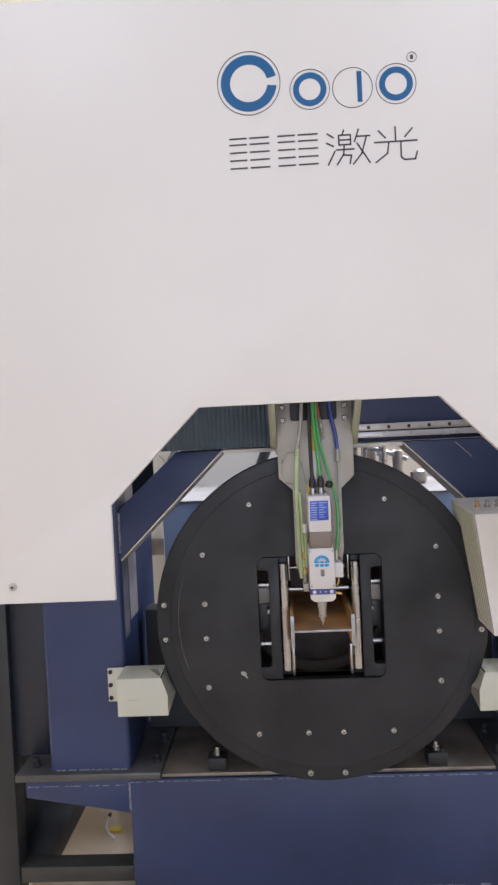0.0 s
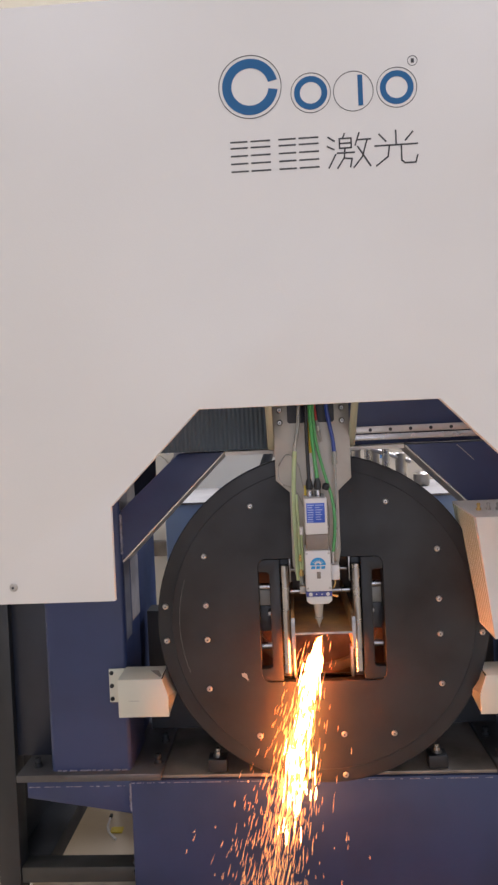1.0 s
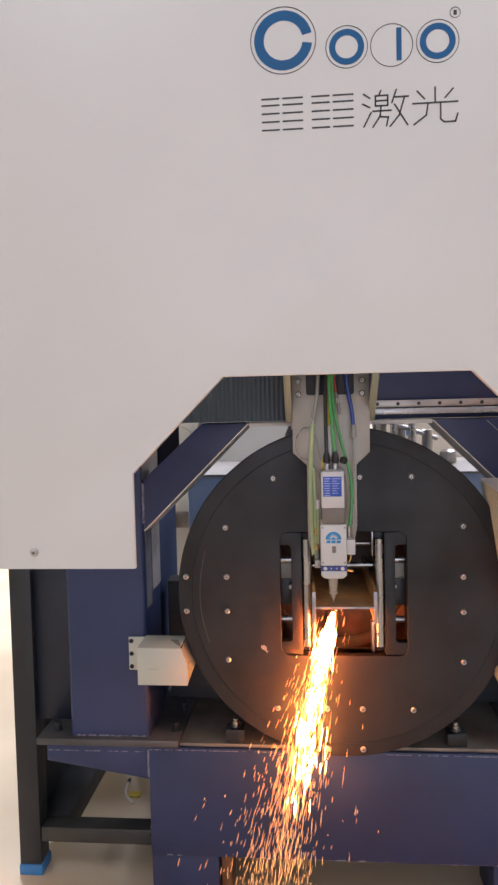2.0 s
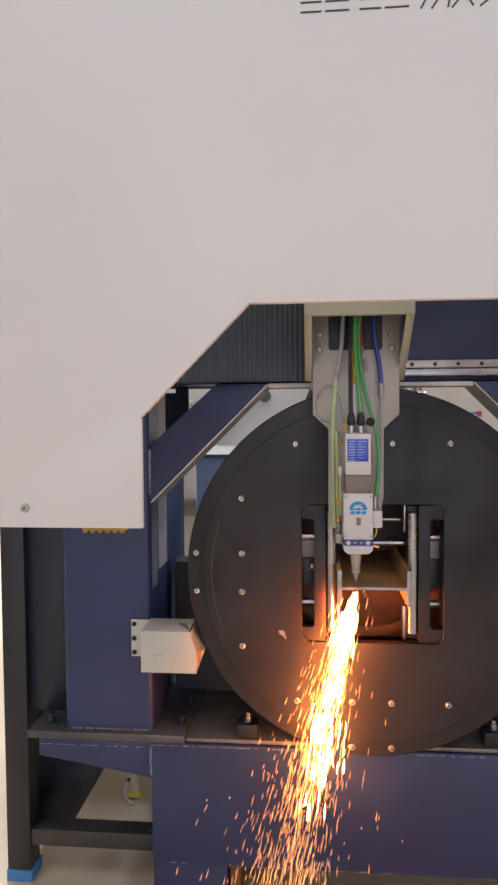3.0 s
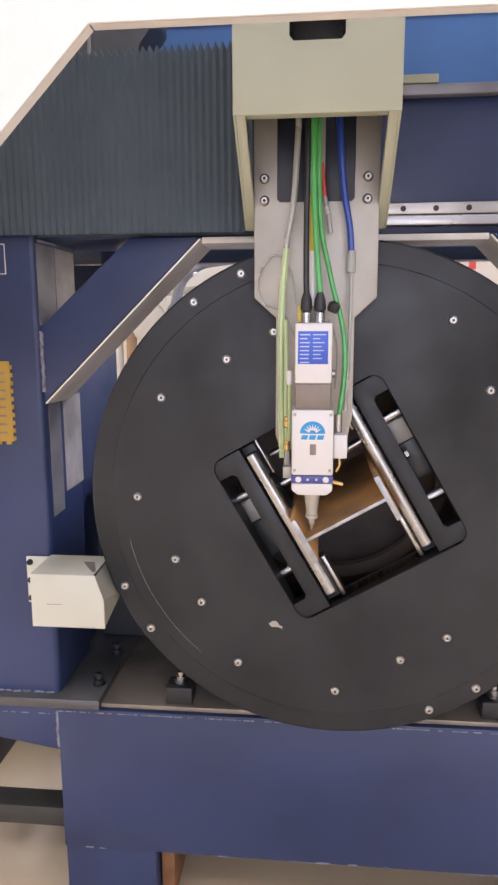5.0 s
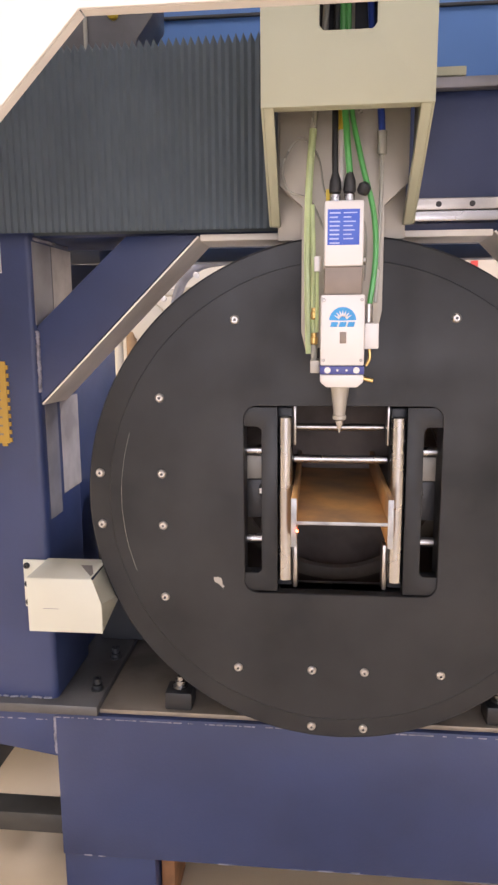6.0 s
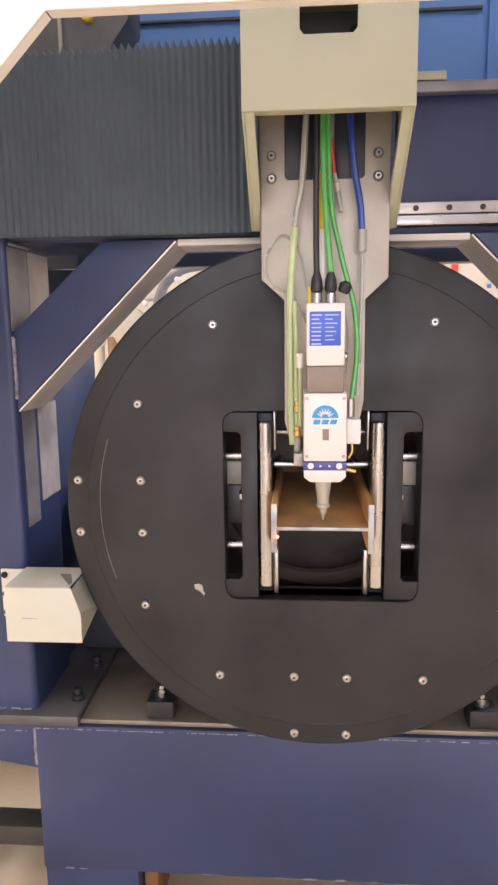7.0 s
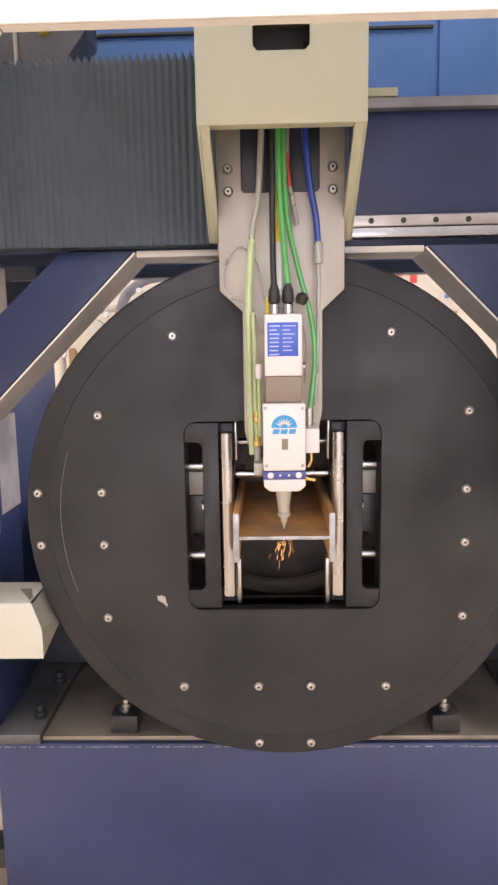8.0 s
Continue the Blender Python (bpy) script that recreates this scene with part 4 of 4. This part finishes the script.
part("arm", rod((-0.22, 1.75, 1.0), (-0.04, 1.75, 1.45), 0.025, 12), DARK, wallp)
part("cable", hose([(-0.26, 1.85, 1.45), (-0.22, 1.85, 1.36), (-0.18, 1.85, 1.28)], 0.006), CABLE, wallp)

pipes = thing("pipework", "pale bent pipes with a round cover and white valve knobs", "pipework")
part("bent_pipe", hose([(-0.64, 1.75, 0.0), (-0.64, 1.75, 1.0), (-0.61, 1.75, 1.17), (-0.585, 1.75, 1.25), (-0.55, 1.75, 1.29), (-0.49, 1.75, 1.325), (-0.38, 1.75, 1.34)], 0.02, 12), GREY_AND_SHEEN, pipes, "grey bent pipe")
part("upright_pipe", rod((-0.8, 1.76, 0.0), (-0.8, 1.76, 1.06), 0.022, 14), CARTON, pipes, "tan upright pipe")
part("upright_pipe", rod((-0.86, 1.78, 0.0), (-0.86, 1.78, 1.06), 0.018, 14), WALL, pipes, "cream upright pipe")
part("round_cover", lathe([(0.075, 0), (0.08, 0.01), (0.08, 0.05), (0.06, 0.065), (0.02, 0.07)], (-0.735, 1.8, 1.1), (0, -1, 0), 28), WALL, pipes, "pale tan round cover")
part("cross_pipe", rod((-0.9, 1.82, 1.19), (-0.42, 1.82, 1.24), 0.014, 12), WALL, pipes)
for x, z, r in ((-0.84, 1.04, 0.018), (-0.655, 1.19, 0.012), (-0.69, 1.21, 0.01), (-0.52, 1.28, 0.012)):
    part("valve_knob", lathe([(r * 0.5, 0), (r * 0.5, 0.02), (r, 0.022), (r, 0.04), (r * 0.7, 0.045)], (x, 1.76, z), (0, -1, 0), 16), WHITE, pipes, "white valve knob")
part("base_foot", box(-0.92, -0.6, 1.7, 1.84, 0.0, 0.012, 0.002), DARK, pipes)


# ---- sparks: rigid sheaves of glowing streaks ----
def sheaf(seed, count, length, spread0, spread1, slope, lo, hi, r0, r1, power=1.0):
    """Thin glowing streaks in a cone that runs down from the origin."""
    rnd = random.Random(seed)
    bm = bmesh.new()
    for _ in range(count):
        u = rnd.random() ** power
        w = spread0 + (spread1 - spread0) * u
        g = rnd.gauss(0, 0.5)
        x = -slope * length * (u - 0.25 * u * u) + g * w
        y = rnd.gauss(0, 0.4) * w * 0.6
        p = Vector((x, y, -length * u))
        d = Vector((-slope * (1 - 0.5 * u) + 0.5 * g * (spread1 - spread0) / length + rnd.gauss(0, 0.05), rnd.gauss(0, 0.06), -1)).normalized()
        n, r = rnd.uniform(lo, hi), rnd.uniform(r0, r1)
        side = d.cross(Vector((0, 1, 0))).normalized()
        up = side.cross(d)
        mid = [bm.verts.new(p + d * n * 0.6 + r * (math.cos(k * 2.0944) * side + math.sin(k * 2.0944) * up)) for k in range(3)]
        a, b = bm.verts.new(p), bm.verts.new(p + d * n)
        for k in range(3):
            bm.faces.new((a, mid[k], mid[(k + 1) % 3])), bm.faces.new((b, mid[(k + 1) % 3], mid[k]))
    return bm


def sparks(name, label, pieces):
    top = thing(name, label, "sparks", (0, 0, 0), "cutting sparks")
    for bm, m, l in pieces:
        ob = new(l, mesh_of(l, bm, m))
        ob.parent = top
        tagged(ob, kind="stuff")
    return top


jets = [sparks("spark_jet", "dense jet of orange and white-hot cutting sparks", [
    (sheaf(10 + k, 76, 0.36, 0.007, 0.04, 0.25, 0.012, 0.05, 0.0003, 0.0008, 1.25), SPARK_CORE, "core_sheaf"),
    (sheaf(30 + k, 250, 0.86, 0.026, 0.10, 0.26, 0.015, 0.065, 0.0003, 0.0008, 0.85), SPARK, "inner_sheaf"),
    (sheaf(70 + k, 230, 0.86, 0.04, 0.15, 0.33, 0.006, 0.035, 0.0004, 0.0011, 0.85), SPARK_DIM, "outer_sheaf"),
    (sheaf(20 + k, 100, 0.86, 0.04, 0.27, 0.3, 0.008, 0.03, 0.0003, 0.0008, 0.8), SPARK, "stray_sheaf")]) for k in range(3)]
tip_fire = sparks("spark_root", "short white-hot root of the spark jet", [(sheaf(40, 130, 0.10, 0.003, 0.03, 0.28, 0.02, 0.055, 0.0007, 0.0017, 1.0), SPARK_ROOT, "core_sheaf")])
burst = sparks("spark_burst", "short first burst of orange sparks", [(sheaf(51, 70, 0.2, 0.02, 0.06, 0.08, 0.012, 0.045, 0.0004, 0.0012), SPARK, "loose_sheaf"), (sheaf(52, 60, 0.17, 0.006, 0.035, 0.1, 0.02, 0.05, 0.0006, 0.0016), SPARK_HOT, "core_sheaf")])
spray = sparks("spark_spray", "loose falling spray of orange sparks", [(sheaf(61, 230, 0.75, 0.05, 0.25, 0.04, 0.02, 0.06, 0.0004, 0.0009, 0.85), SPARK, "loose_sheaf"), (sheaf(62, 70, 0.5, 0.05, 0.18, 0.06, 0.012, 0.045, 0.00025, 0.0006, 0.8), SPARK_WARM, "core_sheaf")])
first = sparks("spark_burst", "early short burst of the spark jet", [(sheaf(53, 170, 0.24, 0.012, 0.11, 0.2, 0.012, 0.05, 0.0005, 0.0013), SPARK, "loose_sheaf"), (sheaf(54, 40, 0.16, 0.005, 0.03, 0.26, 0.02, 0.06, 0.0007, 0.0018), SPARK_HOT, "core_sheaf")])
second = sparks("spark_burst", "early short burst of the spark jet", [(sheaf(55, 210, 0.32, 0.01, 0.1, 0.26, 0.012, 0.05, 0.0005, 0.0013), SPARK, "loose_sheaf"), (sheaf(56, 50, 0.22, 0.005, 0.03, 0.28, 0.02, 0.06, 0.0007, 0.0018), SPARK_HOT, "core_sheaf")])
last = sparks("spark_burst", "last dense burst of sparks at the cut", [(sheaf(57, 150, 0.26, 0.012, 0.12, 0.05, 0.012, 0.05, 0.0006, 0.0015), SPARK, "loose_sheaf"), (sheaf(58, 44, 0.16, 0.008, 0.05, 0.08, 0.015, 0.05, 0.0005, 0.0012), SPARK_CORE, "core_sheaf")])
tail = sparks("spark_tail", "falling tail of the spark jet in loose orange streaks", [(sheaf(63, 330, 0.62, 0.05, 0.14, 0.34, 0.015, 0.06, 0.0004, 0.001, 0.8), SPARK, "loose_sheaf"), (sheaf(64, 200, 0.62, 0.08, 0.22, 0.34, 0.008, 0.03, 0.0004, 0.001, 0.8), SPARK_DIM, "outer_sheaf"), (sheaf(65, 40, 0.5, 0.04, 0.1, 0.34, 0.012, 0.04, 0.0003, 0.0006, 0.7), SPARK_HOT, "core_sheaf")])
streaks = sparks("spark_streak", "thin slanting streaks of orange sparks", [(sheaf(91, 74, 0.6, 0.006, 0.1, 0.56, 0.025, 0.085, 0.00014, 0.00032, 0.8), SPARK, "loose_sheaf"), (sheaf(92, 60, 0.08, 0.003, 0.022, 0.5, 0.006, 0.025, 0.00012, 0.0003), SPARK_HOT, "core_sheaf")])
left_over = sparks("stray_sparks", "few stray sparks falling to the floor", [(sheaf(93, 6, 0.3, 0.05, 0.12, 0.5, 0.008, 0.018, 0.0004, 0.0008), SPARK, "loose_sheaf")])


def slag_drop(r):
    """A falling bead of slag, drawn out along its fall."""
    ob = thing("slag_drop", "glowing red drop of molten slag", "sparks", (0, 0, 0), "slag drops")
    part("bead", lathe([(r * 0.1, -1.45 * r), (r * 0.6, -1.15 * r), (r * 0.92, -0.6 * r), (r, 0), (r * 0.92, 0.6 * r), (r * 0.6, 1.15 * r), (r * 0.1, 1.45 * r)], (0, 0, 0), (0.1, 0, 1), 12), EMBER, ob)
    return ob


beads = [slag_drop(r) for r in (0.008, 0.007, 0.006, 0.006, 0.0035)]
hot = thing("hot_spot", "tiny glowing molten spots on the cut edge", "sparks", (0, 0, 0), "cutting sparks")
for x, z, r in ((-0.001, -0.005, 0.003), (0.016, -0.041, 0.0032), (0.037, -0.041, 0.0026)):
    ob = new("ember", mesh_of("ember", lathe([(r * 0.5, -r), (r, -r * 0.4), (r, r * 0.4), (r * 0.5, r)], (x, 0, z), (0, 0, 1), 10), MOLTEN))
    ob.parent = hot
ember = thing("corner_ember", "tiny red ember in the corner of the beam", "sparks", (0, 0, 0), "cutting sparks")
ob = new("ember", mesh_of("ember", lathe([(0.001, -0.002), (0.002, -0.001), (0.002, 0.001), (0.001, 0.002)], (0, 0, 0), (0, 0, 1), 8), HOT_RED))
ob.parent = ember
pierce = sparks("pierce_sparks", "small spray of orange sparks under the web", [(sheaf(81, 26, 0.03, 0.004, 0.03, 0.1, 0.006, 0.022, 0.0001, 0.0002, 1.5), SPARK, "loose_sheaf")])

HEAD_ROWS = [
    (0, 0.001, 0), (0.4, 0.0, 0), (1, -0.009, 0), (1.5, -0.017, 0), (2.2, -0.028, 0), (3.3, -0.042, 0), (3.5, -0.046, 0), (3.75, -0.05, -0.001),
    (4, -0.054, -0.010), (4.5, -0.054, -0.033), (4.7, -0.049, -0.033), (4.95, -0.044, -0.033), (5.3, -0.034, 0.05), (5.7, -0.024, 0.124),
    (5.8, -0.025, 0.127), (5.9, -0.016, 0.126), (6, -0.006, 0.122), (6.1, -0.001, 0.115), (6.2, -0.001, 0.089), (6.3, 0.0, 0.066), (6.4, 0.0, 0.049), (6.5, 0.001, 0.024), (6.65, 0.001, 0.004), (7, 0.001, 0), (8, 0.0, 0)]
TURN_ROWS = [(0, 0), (3.72, 0), (4, 8.7), (4.5, 25.5), (4.7, 30), (4.9, 31.5), (5.3, 14), (5.65, 0), (5.8, 0), (8, 0)]
BEAD_ROWS = [
    [(4.2333, 0.0, 0.78), (4.35, 0.02, 0.58), (4.5, 0.038, 0.357), (4.6, 0.045, 0.15), (4.6667, 0.05, -0.03)],
    [(4.5333, -0.03, 0.76), (4.6, -0.005, 0.6), (4.7, 0.0, 0.43), (4.85, 0.005, -0.03)],
    [(4.5667, 0.02, 0.76), (4.7, 0.05, 0.43), (4.8333, 0.06, -0.03)],
    [(4.6, -0.02, 0.76), (4.7, 0.0, 0.54), (4.8667, 0.01, -0.03)],
    [(5.6, -0.08, 0.78), (5.8, -0.185, 0.42), (5.9, -0.22, 0.2), (5.9667, -0.235, -0.03)]]
PARK = (0.15, 1.285, 0.955)  # inside the closed rear cabinet


def head_x(t):
    return float(np.interp(t, [r[0] for r in HEAD_ROWS], [r[1] for r in HEAD_ROWS]))


def flight(ob, rows):
    """Keys a spark sheaf: rows of (seconds, drop below the nozzle's cut); before and after it rests inside the rear cabinet."""
    step = 1 / FPS
    out = [(0.0, pose(*PARK)), (rows[0][0] - step, pose(*PARK))]
    for t, drop in rows:
        out.append((t, pose(head_x(t if t > 5 else min(t, 3.8)) - 0.2 * drop, NY - 0.01, 0.803 - drop)))
    if rows[-1][0] + step < 8:
        out += [(rows[-1][0] + step, pose(*PARK)), (8.0, pose(*PARK))]
    walk(ob, out)


def motions():
    walk(chuck, [(t, pose(0, 0, CZ, 0, -a, 0)) for t, a in TURN_ROWS])
    walk(beam, [(t, pose(0, 0, CZ, 0, -a, 0)) for t, a in TURN_ROWS])
    walk(carriage, [(t, pose(x, 0, 0)) for t, x, dz in HEAD_ROWS])
    walk(head, [(t, pose(x, 0, HZ + dz)) for t, x, dz in HEAD_ROWS])
    for k, jet in enumerate(jets):
        rows, t, step = [], 0.5667, 1 / FPS
        while t < 3.73:
            n = (round(t * FPS) + k) % 3
            rows.append((t, 0.05 * n - 0.0))
            t += step
        flight(jet, rows)
    flight(tail, [(3.7667, 0.0), (3.8, 0.08), (3.8667, 0.22), (3.9333, 0.4), (4.0, 0.66), (4.0667, 1.0)])
    flight(tip_fire, [(0.3667 + k / FPS, 0.004 * (k % 2)) for k in range(102)] + [(3.8, 0.02), (3.8333, 0.1)])
    flight(burst, [(0.1667, 0.0), (0.2, 0.0), (0.2333, 0.05), (0.3, 0.3), (0.4, 0.6), (0.4667, 0.95)])
    flight(first, [(0.3667, 0.0), (0.4, 0.0), (0.4667, 0.14), (0.5, 0.27), (0.5667, 0.58), (0.6333, 0.95)])
    flight(second, [(0.4333, 0.0), (0.5, 0.0), (0.5667, 0.25), (0.6333, 0.6), (0.7, 0.95)])
    flight(last, [(3.8333, 0.0), (3.9, 0.0), (3.9667, 0.45), (4.0, 0.95)])
    flight(streaks, [(7.4667, 0.0), (7.5333, 0.0)])
    flight(left_over, [(7.5667, 0.25), (7.6, 0.35), (7.6667, 0.6), (7.7333, 0.95)])
    flight(spray, [(3.9667, 0.0), (4.0, 0.0), (4.1, 0.14), (4.2, 0.45), (4.3, 0.9)])
    for ob, rows in zip(beads, BEAD_ROWS):
        out = [(0, pose(*PARK)), (rows[0][0] - 1 / FPS, pose(*PARK))] + [(t, pose(x, -0.06, z)) for t, x, z in rows]
        walk(ob, out + [(rows[-1][0] + 1 / FPS, pose(*PARK)), (8, pose(*PARK))])
    walk(hot, [(0, pose(*PARK)), (3.8667, pose(*PARK)), (3.9, pose(-0.05, -0.06, 0.80)), (4.2, pose(-0.05, -0.06, 0.79)), (4.5, pose(-0.045, -0.06, 0.783)), (4.7, pose(-0.04, -0.06, 0.776)), (4.95, pose(-0.038, -0.06, 0.775)), (4.9833, pose(*PARK)), (8, pose(*PARK))])
    walk(ember, [(0, pose(*PARK)), (5.7, pose(*PARK)), (5.7333, pose(-0.0655, -0.059, 0.792)), (7.4, pose(-0.0655, -0.059, 0.792)), (7.4333, pose(*PARK)), (8, pose(*PARK))])
    flight(pierce, [(7.9667, -0.004), (8.0, -0.002)])


motions()
